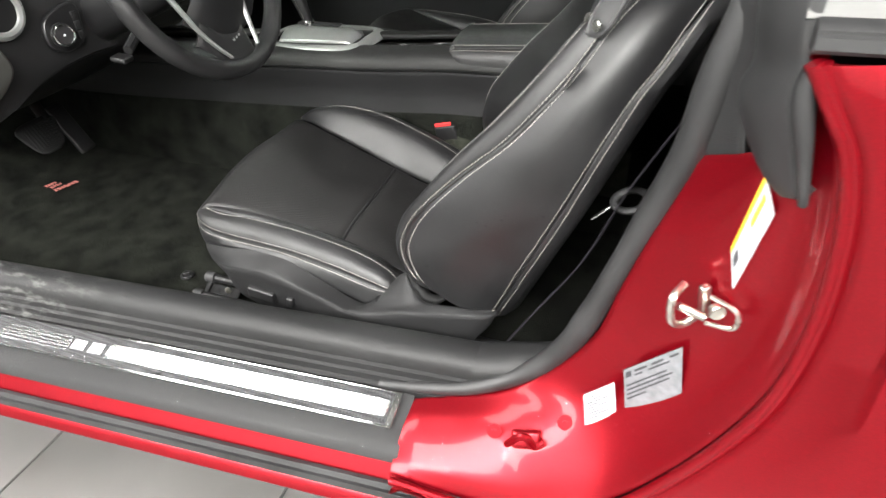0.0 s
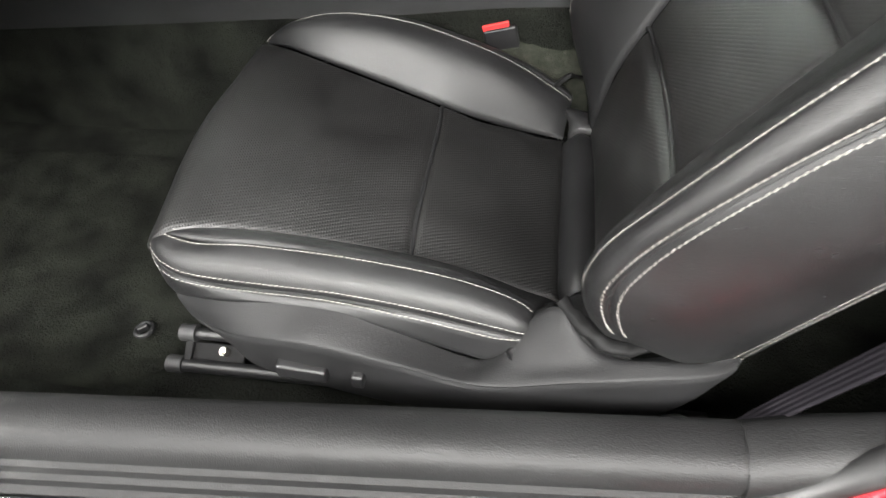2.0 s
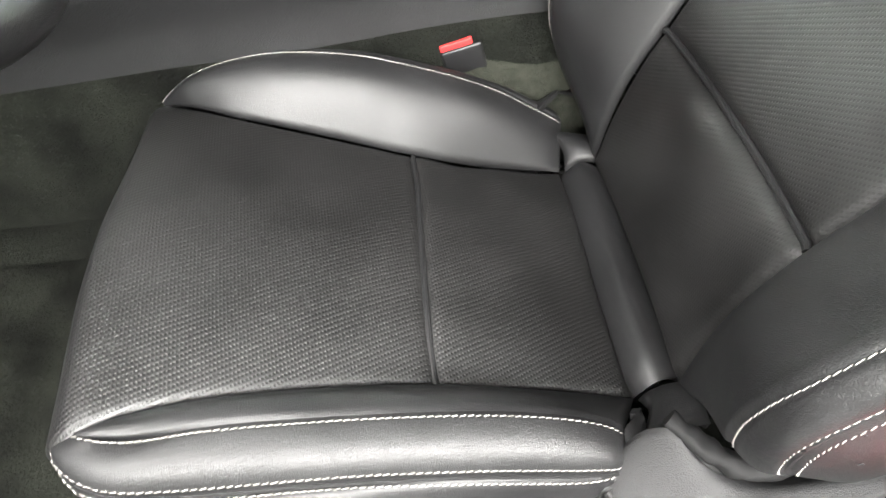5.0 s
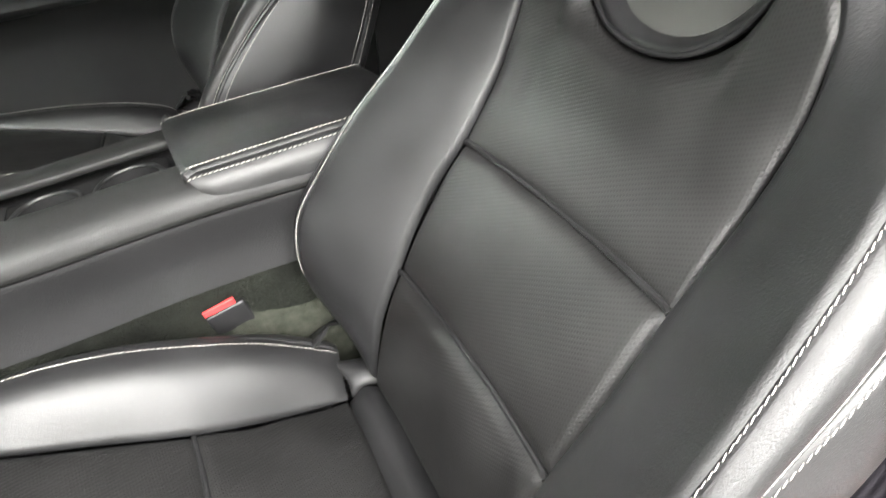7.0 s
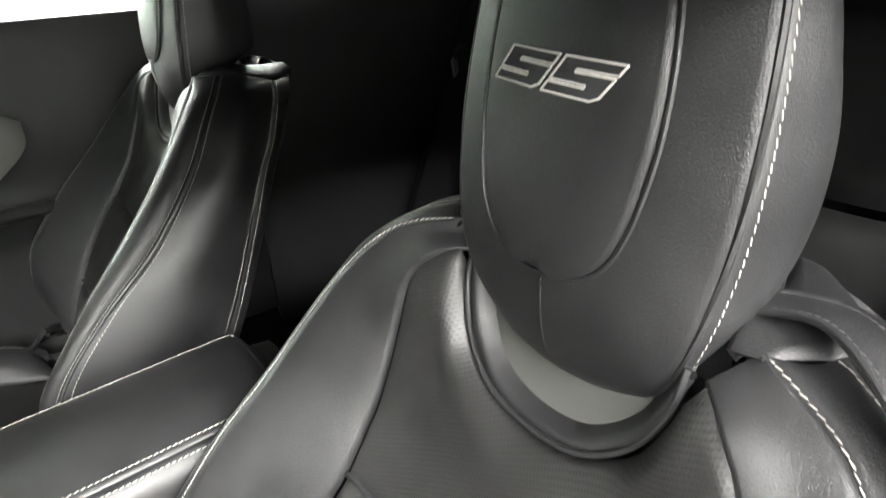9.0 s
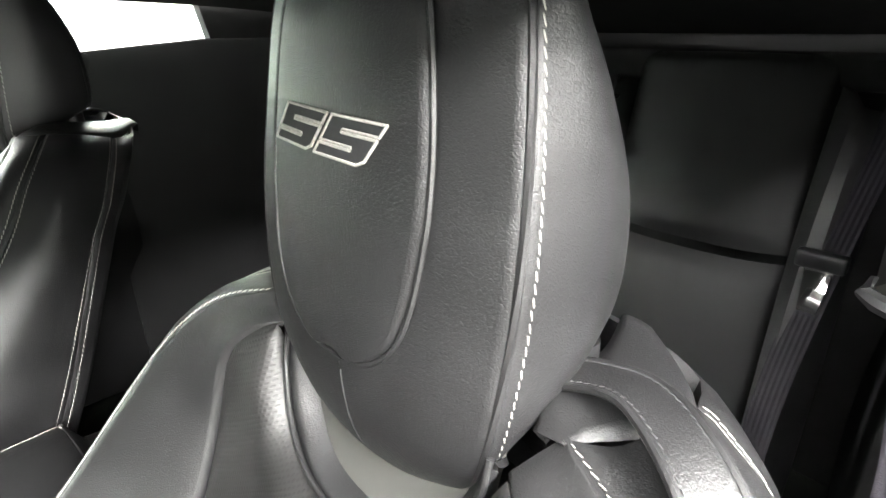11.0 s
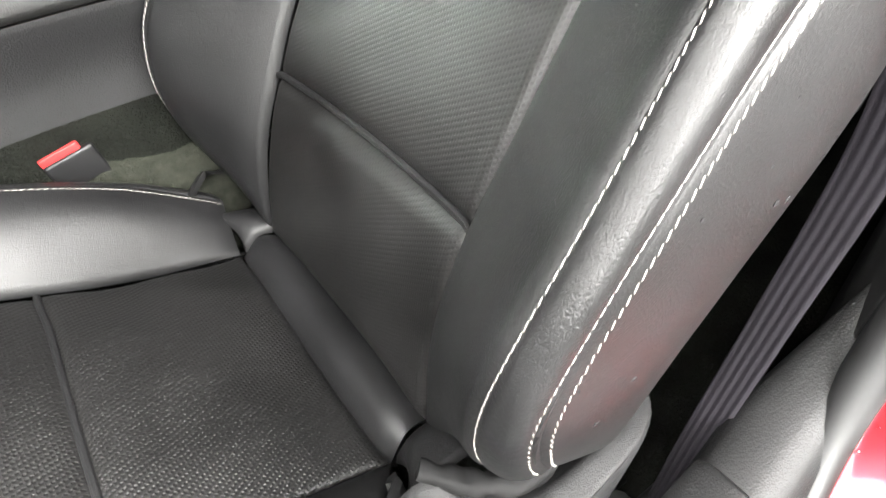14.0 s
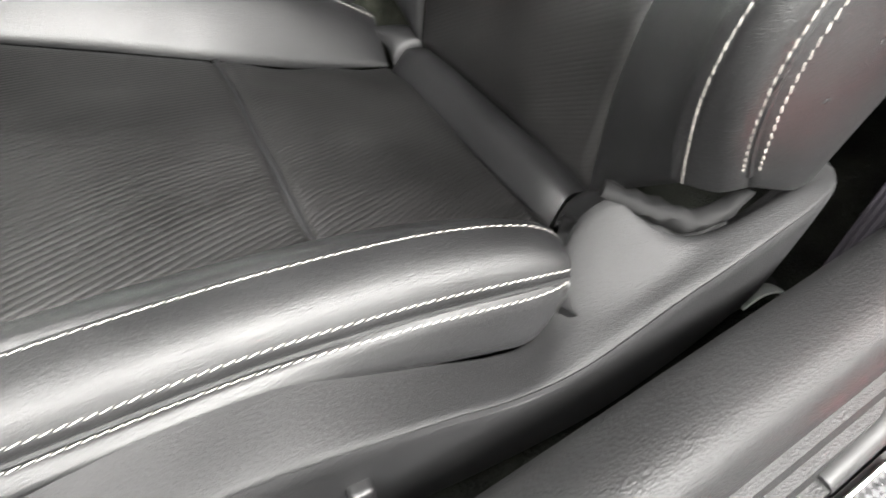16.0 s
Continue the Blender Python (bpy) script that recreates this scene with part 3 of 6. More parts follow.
    part("striker_bar", tube([(0.690, -0.020, 0.716), (0.724, -0.020, 0.704)], 0.006, 8, 10), STEEL, striker)
    part("striker_bolt", disc((0.738, -0.012, 0.712), 0.011, 0.012, (0.3, -1, 0.1), 0.002), STEEL, striker)
    part("striker_bow", tube([(0.726, -0.012, 0.735), (0.758, -0.026, 0.728), (0.760, -0.026, 0.700), (0.728, -0.014, 0.690)], 0.0035, 20, 8), STEEL, striker)
    # the striker is a compact piece: draw its parts in about their middle
    for piece in [striker, *striker.children]:
        middle = about - BASE[piece]
        for v in piece.data.vertices:
            v.co = middle + (v.co - middle) * 0.78 + Vector((0, 0, 0.022))


body()


def jamb_label(name, corners, mat, label, lines, category="label", yellow=False):
    """A sticker given by its four corners, with printed bars."""
    a, b, c, d = (Vector(p) for p in corners)
    out = (b - a).cross(d - a).normalized()
    if out.y > 0:
        out = -out
    ob = thing(name, a, label, category)
    grid = Skin([[a, b], [d, c]], out, 8, 6, tuck=0.0, wall=0.0012)
    part("sheet", grid.mesh(), mat, ob)

    def bar(u0, u1, v0, v1, m, nm="printed_line"):
        q = [a + (b - a) * u + (d - a) * v + (a - b + c - d) * u * v for u, v in ((u0, v0), (u1, v0), (u1, v1), (u0, v1))]
        part(nm, slab([p + out * 0.0003 for p in q], 0.0004, out), m, ob)

    for u0, u1, v0, v1 in lines:
        bar(u0, u1, v0, v1, PRINT)
    if yellow:
        bar(0.02, 0.98, 0.02, 0.16, YELLOW, "yellow_band")
        bar(0.55, 0.93, 0.30, 0.50, YELLOW, "yellow_mark")
    return ob


jamb_label("jamb_label", [(0.614, 0.004, 0.538), (0.649, 0.012, 0.567), (0.659, 0.010, 0.506), (0.622, 0.003, 0.476)], WHITE_LABEL, "small white printed sticker on the red door jamb",
           [(0.1, 0.5 + 0.4 * ((k * 7) % 5) / 5, 0.12 + 0.08 * k, 0.145 + 0.08 * k) for k in range(9)])
jamb_label("jamb_label", [(0.657, 0.013, 0.592), (0.714, 0.004, 0.660), (0.728, -0.004, 0.578), (0.672, 0.009, 0.497)], GREY_LABEL, "large grey foil sticker with printed lines on the red door jamb",
           [(0.04, 0.14, 0.05, 0.15), (0.2, 0.42, 0.06, 0.10), (0.5, 0.7, 0.06, 0.10), (0.8, 0.95, 0.06, 0.10), (0.2, 0.34, 0.14, 0.17), (0.45, 0.8, 0.14, 0.17), (0.05, 0.75, 0.28, 0.31), (0.05, 0.85, 0.36, 0.39), (0.05, 0.8, 0.44, 0.47), (0.05, 0.4, 0.52, 0.55)])
jamb_label("jamb_label", [(0.730, -0.012, 0.815), (0.739, -0.014, 0.898), (0.753, -0.026, 0.866), (0.740, -0.024, 0.776)], WHITE_LABEL, "white warning sticker with a yellow edge on the red door jamb",
           [(0.05, 0.2, 0.3, 0.6), (0.3, 0.5, 0.35, 0.38), (0.3, 0.52, 0.5, 0.53), (0.3, 0.5, 0.65, 0.68), (0.6, 0.9, 0.7, 0.73)], yellow=True)


def sill_plate():
    ob = thing("sill_plate", (-0.05, plate_line(-0.05), 0.43), "wet silver and black door sill plate with raised metal bars", "sill plate")
    x0, x1 = -0.465, 0.345

    def strip(xa, xb, oa, ob_, za, zb, bev=0.0):
        # the plate slopes down to the outside
        q = [(x, plate_line(x, o), za + 0.008 + o * 0.30) for x, o in ((xa, oa), (xb, oa), (xb, ob_), (xa, ob_))]
        return slab(q, zb - za, (0, -0.29, 0.957), bev)

    part("rim", strip(x0, x1, -0.0565, -0.001, 0.4262, 0.4288, 0.0008), CHROME, ob, "bright metal rim")
    part("inlay", strip(x0 + 0.012, x1 - 0.010, -0.0535, -0.004, 0.4284, 0.4294), CARBON, ob, "black woven-pattern inlay")
    part("centre_bar", strip(-0.19, x1 - 0.014, -0.0435, -0.0165, 0.4290, 0.4306, 0.0006), BRUSHED, ob, "wide brushed metal bar")
    for k in range(5):
        o = -0.044 + 0.006 * k
        part("stripe", strip(x0 + 0.03 + 0.004 * k, -0.272, o, o + 0.0036, 0.4290, 0.4304, 0.0004), BRUSHED, ob)
    # raised marks of the maker's wordmark, as plain shapes
    for k in range(9):
        xa = -0.266 + 0.038 * k
        part("mark", strip(xa, xa + 0.029, -0.039 - 0.001 * (k % 2), -0.021, 0.4291, 0.4314, 0.0006), ETCHED, ob)


sill_plate()


def cabin():
    """Floor, tunnel sides, walls and soft top."""
    floor = Skin([[(-1.35, 0.07, 0.50), (-1.05, 0.07, 0.40), (-0.7, 0.085, 0.365), (0.0, 0.09, 0.36), (0.5, 0.10, 0.36), (1.0, 0.12, 0.37), (1.46, 0.16, 0.37)], [(-1.35, 0.40, 0.50), (-1.05, 0.40, 0.38), (-0.7, 0.40, 0.358), (0.0, 0.40, 0.355), (0.5, 0.40, 0.358), (1.0, 0.40, 0.37), (1.46, 0.40, 0.37)], [(-1.35, 0.66, 0.50), (-1.05, 0.66, 0.38), (-0.7, 0.66, 0.36), (0.0, 0.66, 0.36), (0.5, 0.66, 0.36), (1.0, 0.66, 0.37), (1.46, 0.66, 0.37)]], (0, 0, 1), 40, 14, tuck=0, wall=0.02, ripple=0.004)
    setting("floor", floor.mesh(), CARPET, "worn black carpet on the driver's side floor", "carpet")
    far = Skin([[(-1.35, 0.90, 0.50), (-0.7, 0.90, 0.36), (1.46, 0.90, 0.37)], [(-1.35, 1.52, 0.50), (-0.7, 1.60, 0.36), (1.46, 1.60, 0.37)]], (0, 0, 1), 20, 8, tuck=0, wall=0.02, ripple=0.004)
    setting("floor_passenger", far.mesh(), CARPET, "black carpet on the passenger side floor", "carpet")
    setting("floor_tunnel", block((0.95, 0.78, 0.395), (1.02, 0.30, 0.10), 0.02), CARPET, "black carpet over the tunnel between the rear seats", "carpet")
    setting("wall_front", block((-1.36, 0.8, 0.70), (0.06, 1.62, 0.9), 0.01), CARPET, "black carpeted footwell bulkhead", "bulkhead")
    # quarter trim beside the driver's seat, with the belt slot on top
    t0 = [(0.53, 0.087, 0.38), (0.575, 0.087, 0.55), (0.612, 0.086, 0.66), (0.645, 0.086, 0.79), (0.678, 0.088, 0.93), (0.702, 0.095, 1.03)]
    t1 = [(0.66, 0.132, 0.36), (0.68, 0.132, 0.55), (0.70, 0.134, 0.66), (0.725, 0.138, 0.79), (0.775, 0.145, 0.93), (0.825, 0.152, 1.03)]
    t2 = [(1.45, 0.30, 0.36), (1.45, 0.30, 0.55), (1.45, 0.28, 0.75), (1.45, 0.24, 0.93), (1.45, 0.22, 1.03)]
    part("quarter_trim", Skin([t0, t1, t2], (0, 1, 0), 30, 16, tuck=0.004, wall=0.015).mesh(), TRIM_DARK, car, "grey-black plastic quarter trim beside the rear seat")
    hood = Skin([[(0.70, 0.10, 1.03), (1.0, 0.10, 1.04), (1.5, 0.12, 1.04)], [(0.74, 0.17, 1.075), (1.0, 0.19, 1.09), (1.5, 0.22, 1.08)], [(0.79, 0.215, 1.035), (1.0, 0.24, 1.04), (1.5, 0.27, 1.03)]], (0, 0.3, 1), 20, 10, tuck=0.004, wall=0.02)
    part("belt_shelf", hood.mesh(), SHELF, car, "black plastic shelf over the belt slot")
    part("slot_rim", tube([(0.795, 0.135, 1.008), (0.79, 0.205, 1.022), (0.80, 0.21, 1.030), (0.81, 0.14, 1.018)], 0.006, 20, 8), PLASTIC_DARK, car)
    # passenger side: door, pillar trim
    d0 = [(-1.1, 1.53, 0.38), (-0.3, 1.53, 0.38), (0.74, 1.53, 0.38)]
    d1 = [(-1.1, 1.50, 0.70), (-0.3, 1.50, 0.70), (0.74, 1.50, 0.70)]
    d2 = [(-1.1, 1.49, 0.80), (-0.3, 1.47, 0.80), (0.74, 1.49, 0.80)]
    d3 = [(-1.1, 1.53, 0.92), (-0.3, 1.52, 0.92), (0.74, 1.53, 0.92)]
    d4 = [(-1.1, 1.56, 1.115), (-0.3, 1.56, 1.115), (0.74, 1.56, 1.125)]
    door = part("passenger_door", Skin([d0, d1, d2, d3, d4], (0, -1, 0), 30, 24, tuck=0.004, wall=0.06).mesh(), DASH, car, "closed passenger door with black soft lining")
    g = Skin([[(-0.35, 1.502, 0.985), (0.10, 1.498, 0.985), (0.26, 1.498, 0.972), (0.298, 1.50, 0.955)], [(-0.35, 1.482, 0.92), (0.10, 1.478, 0.91), (0.24, 1.478, 0.90), (0.29, 1.482, 0.91)], [(-0.35, 1.462, 0.86), (0.05, 1.455, 0.848), (0.17, 1.455, 0.845), (0.23, 1.46, 0.86)]], (0, -1, 0), 20, 10, puff=0.006, tuck=0.006, wall=0.02)
    part("door_accent", g.mesh(), TRIM_GREY, door, "grey painted accent panel")
    part("armrest", tube([(-0.5, 1.452, 0.775), (0.0, 1.445, 0.79), (0.25, 1.45, 0.80), (0.45, 1.47, 0.80)], [0.03, 0.034, 0.030, 0.015], 20, 12, 0.7), LEATHER, door)
    rows = [[(0.70, 1.495, 0.36), (1.6, 1.42, 0.36)], [(0.70, 1.505, 0.75), (1.6, 1.44, 0.75)], [(0.70, 1.535, 0.98), (1.6, 1.46, 0.98)], [(0.70, 1.57, 1.130), (1.6, 1.50, 1.17)]]
    part("quarter_trim_far", Skin(rows, (0, -1, 0), 20, 16, tuck=0.004, wall=0.05).mesh(), DASH, car, "dark quarter trim beside the rear seat")
    part("far_outer_skin", block((0.3, 1.66, 0.66), (2.9, 0.06, 0.86), 0.02), PAINT, car)
    # windows and soft top
    for name, q in (("side_window", [(-0.7, 1.60, 1.12), (1.00, 1.58, 1.14), (0.90, 1.44, 1.33), (-0.35, 1.44, 1.33)]),):
        pane = part(name, slab(q, 0.004, (0, 1, 0.4)), GLASS, car, "clear side window glass")
        pane.visible_shadow = False
    top = [[(-0.50, y, 1.36 - 0.12 * abs(y - 0.8) ** 2 / 0.4), (0.2, y, 1.40 - 0.12 * abs(y - 0.8) ** 2 / 0.4), (0.9, y, 1.37 - 0.12 * abs(y - 0.8) ** 2 / 0.4), (1.35, y, 1.27 - 0.08 * abs(y - 0.8) ** 2 / 0.4)] for y in (0.17, 0.45, 0.8, 1.15, 1.45)]
    part("soft_top", Skin(top, (0, 0, 1), 24, 20, tuck=0.004, wall=0.03).mesh(), HEADLINER, car, "black fabric soft top, raised")
    lining = [[(x, y, z - 0.032) for x, y, z in r] for r in top]
    part("headlining", Skin(lining, (0, 0, -1), 24, 20, tuck=0.0, wall=0).mesh(), HEADLINER, car)
    part("rear_pillar_far", slab([(1.00, 1.56, 1.12), (1.80, 1.48, 1.10), (1.38, 1.40, 1.27), (0.90, 1.43, 1.34)], 0.03, (0, 1, 0)), HEADLINER, car)
    part("rear_pillar_near", slab([(1.05, 0.10, 1.05), (1.80, 0.14, 1.05), (1.38, 0.20, 1.27), (0.95, 0.18, 1.31)], 0.03, (0, -1, 0)), HEADLINER, car)
    part("parcel_shelf", block((1.60, 0.8, 1.09), (0.5, 1.3, 0.05), 0.01), HEADLINER, car)
    part("soft_top_rear", slab([(1.80, 0.14, 1.10), (1.80, 1.48, 1.10), (1.34, 1.44, 1.27), (1.34, 0.18, 1.27)], 0.02, (1, 0, 1)), HEADLINER, car)
    setting("wall_rear", block((1.46, 0.8, 0.74), (0.06, 1.5, 0.72), 0.01), HEADLINER, "black carpeted panel behind the rear seats", "bulkhead")
    part("rear_divider", block((1.08, 0.797, 0.56), (0.62, 0.10, 0.30), 0.03), DASH, car, "black divider between the rear seats")
    part("header_rail", tube([(-0.50, 0.19, 1.27), (-0.56, 0.5, 1.315), (-0.57, 0.8, 1.32), (-0.56, 1.1, 1.315), (-0.50, 1.42, 1.27)], 0.03, 30, 10), HEADLINER, car)
    part("screen_pillar", tube([(-0.50, 0.19, 1.27), (-0.85, 0.10, 1.10), (-1.2, 0.04, 0.95)], 0.035, 20, 10), HEADLINER, car)
    part("screen_pillar_far", tube([(-0.50, 1.42, 1.27), (-0.85, 1.50, 1.10), (-1.2, 1.56, 0.95)], 0.035, 20, 10), HEADLINER, car)
    pane = part("windscreen", slab([(-0.52, 0.22, 1.275), (-0.52, 1.40, 1.275), (-1.2, 1.55, 0.95), (-1.2, 0.06, 0.95)], 0.004, (-1, 0, 1)), GLASS, car)
    pane.visible_shadow = False


cabin()


def dashboard():
    ob = thing("dashboard", (-0.95, 0.8, 0.36), "black soft-touch dashboard with a headlight knob and knee panel", "dashboard")
    top = [(-1.25, 0.93), (-0.95, 0.97), (-0.72, 0.93), (-0.66, 0.86), (-0.68, 0.80), (-0.76, 0.76), (-0.95, 0.70), (-1.25, 0.68)]
    rows = [[(x, y, z) for x, z in top] for y in (0.08, 0.4, 0.8, 1.2, 1.52)]
    part("body", Skin(rows, (0.3, 0, 0.4), 40, 20, tuck=0, wall=0.02).mesh(), DASH, ob)
    knee = [[(-0.70, y, 0.80), (-0.66, y, 0.74), (-0.70, y, 0.68), (-0.80, y, 0.64)] for y in (0.10, 0.25, 0.45, 0.62)]
    part("knee_panel", Skin(knee, (1, 0, -0.3), 20, 12, puff=0.008, tuck=0.004, wall=0.02).mesh(), DASH, ob)
    vent = part("air_vent", tube([(-0.436, 0.186 + 0.040 * math.cos(a), 0.922 + 0.040 * math.sin(a)) for a in [k * math.pi / 6 for k in range(13)]], 0.008, 40, 8, closed=True), SILVER, ob, "round silver air vent ring")
    part("vent_core", disc((-0.444, 0.186, 0.922), 0.036, 0.02, (1, 0, 0)), PLASTIC_DARK, vent)
    # driver's side face with the switch panel, and the grey end cap at the door
    face = []
    for y, zb in ((0.085, 0.752), (0.14, 0.762), (0.22, 0.790), (0.32, 0.800), (0.40, 0.797), (0.50, 0.792)):
        face.append([(-0.66, y, 1.0), (-0.52, y, 0.99), (-0.452, y, 0.94), (-0.442, y, 0.87), (-0.446, y, zb + 0.012), (-0.466, y, zb - 0.006), (-0.66, y, zb)])
    part("driver_face", Skin(face, (1, 0, 0), 40, 24, tuck=0, wall=0.02).mesh(), DASH, ob, "soft black lower dash")
    cap = Skin([[(-0.42, 0.138, 0.905), (-0.402, 0.146, 0.868), (-0.400, 0.148, 0.838), (-0.408, 0.128, 0.812), (-0.425, 0.090, 0.785)], [(-0.42, 0.085, 0.91), (-0.40, 0.078, 0.87), (-0.40, 0.075, 0.84), (-0.41, 0.070, 0.81), (-0.43, 0.06, 0.78)]], (1, 0, 0), 20, 8, puff=0.004, tuck=0.006, wall=0.03)
    part("end_cap", cap.mesh(), GREY_PANEL, ob, "grey dash end cap")
    part("release_tab", block((-0.36, 0.330, 0.800), (0.032, 0.030, 0.010), 0.004, Euler((0, radians(12), radians(10))).to_matrix()), PLASTIC_DARK, ob, "black release handle")
    return ob


dashboard()


# ---- seats ----
def mirrored(points, side):
    return [(x, side * y, z) for x, y, z in points]


# Backrest seams, as half widths from the seat's middle: (x, half width, z)
CREST = [(0.310, 0.236, 0.533), (0.296, 0.245, 0.575), (0.291, 0.249, 0.604), (0.294, 0.253, 0.636), (0.306, 0.258, 0.672), (0.335, 0.258, 0.712), (0.390, 0.254, 0.780), (0.440, 0.245, 0.832), (0.493, 0.233, 0.893), (0.533, 0.215, 0.943), (0.561, 0.190, 0.975), (0.578, 0.166, 0.989), (0.594, 0.122, 1.002)]
PIPING = [(0.346, 0.260, 0.530), (0.322, 0.269, 0.570), (0.311, 0.275, 0.615), (0.318, 0.278, 0.652), (0.346, 0.279, 0.700), (0.405, 0.274, 0.762), (0.466, 0.268, 0.815), (0.507, 0.261, 0.861), (0.545, 0.246, 0.908), (0.574, 0.226, 0.953), (0.600, 0.198, 0.983), (0.625, 0.150, 1.003)]
REAR = [(0.442, 0.240, 0.482), (0.470, 0.246, 0.545), (0.493, 0.254, 0.600), (0.520, 0.262, 0.662), (0.545, 0.266, 0.722), (0.573, 0.262, 0.790), (0.595, 0.254, 0.840), (0.615, 0.244, 0.883), (0.636, 0.230, 0.915), (0.653, 0.212, 0.945), (0.667, 0.190, 0.966), (0.684, 0.148, 0.985)]
INSERT = [(0.316, 0.150, 0.460), (0.335, 0.147, 0.555), (0.366, 0.147, 0.626), (0.412, 0.153, 0.706), (0.460, 0.150, 0.770), (0.503, 0.153, 0.832), (0.527, 0.156, 0.890), (0.540, 0.151, 0.944), (0.552, 0.130, 0.973), (0.574, 0.098, 0.984)]
YOKE = [(0.574, 0.096, 0.984), (0.566, 0.094, 0.955), (0.556, 0.078, 0.922), (0.547, 0.045, 0.898), (0.545, 0.0, 0.890)]
# Cushion seams: door side (flattened by use) and tunnel side
C_INSERT = [(-0.146, 0.191, 0.568), (-0.114, 0.178, 0.563), (-0.058, 0.164, 0.548), (0.022, 0.154, 0.526), (0.110, 0.147, 0.500), (0.190, 0.147, 0.472), (0.284, 0.150, 0.448)]
C_INSERT_FAR = [(-0.168, 0.190, 0.578), (-0.120, 0.168, 0.582), (-0.070, 0.150, 0.576), (0.025, 0.140, 0.544), (0.104, 0.133, 0.516), (0.187, 0.140, 0.480), (0.280, 0.150, 0.452)]
C_CREST = [(-0.146, 0.193, 0.567), (-0.106, 0.197, 0.562), (-0.043, 0.193, 0.562), (0.058, 0.192, 0.553), (0.158, 0.192, 0.535), (0.225, 0.195, 0.513), (0.256, 0.200, 0.492)]
C_CREST_FAR = [(-0.168, 0.192, 0.580), (-0.120, 0.204, 0.604), (-0.040, 0.213, 0.616), (0.050, 0.216, 0.606), (0.140, 0.217, 0.574), (0.205, 0.217, 0.542), (0.250, 0.214, 0.513), (0.292, 0.208, 0.486)]
C_PIPE = [(-0.170, 0.199, 0.551), (-0.160, 0.212, 0.549), (-0.145, 0.223, 0.546), (-0.120, 0.231, 0.540), (-0.077, 0.233, 0.535), (-0.034, 0.233, 0.532), (0.049, 0.233, 0.527), (0.131, 0.233, 0.513), (0.173, 0.233, 0.503), (0.215, 0.233, 0.492), (0.247, 0.231, 0.482)]
C_LOW = [(-0.165, 0.200, 0.522), (-0.152, 0.220, 0.510), (-0.140, 0.229, 0.506), (-0.104, 0.239, 0.515), (-0.078, 0.243, 0.520), (-0.034, 0.244, 0.522), (0.009, 0.244, 0.521), (0.050, 0.244, 0.515), (0.090, 0.244, 0.499), (0.132, 0.244, 0.481), (0.176, 0.244, 0.463), (0.206, 0.244, 0.453), (0.220, 0.242, 0.459), (0.228, 0.238, 0.474)]


def lift(points, dx=0.0, dy=0.0, dz=0.0):
    return [(x + dx, y + dy, z + dz) for x, y, z in points]


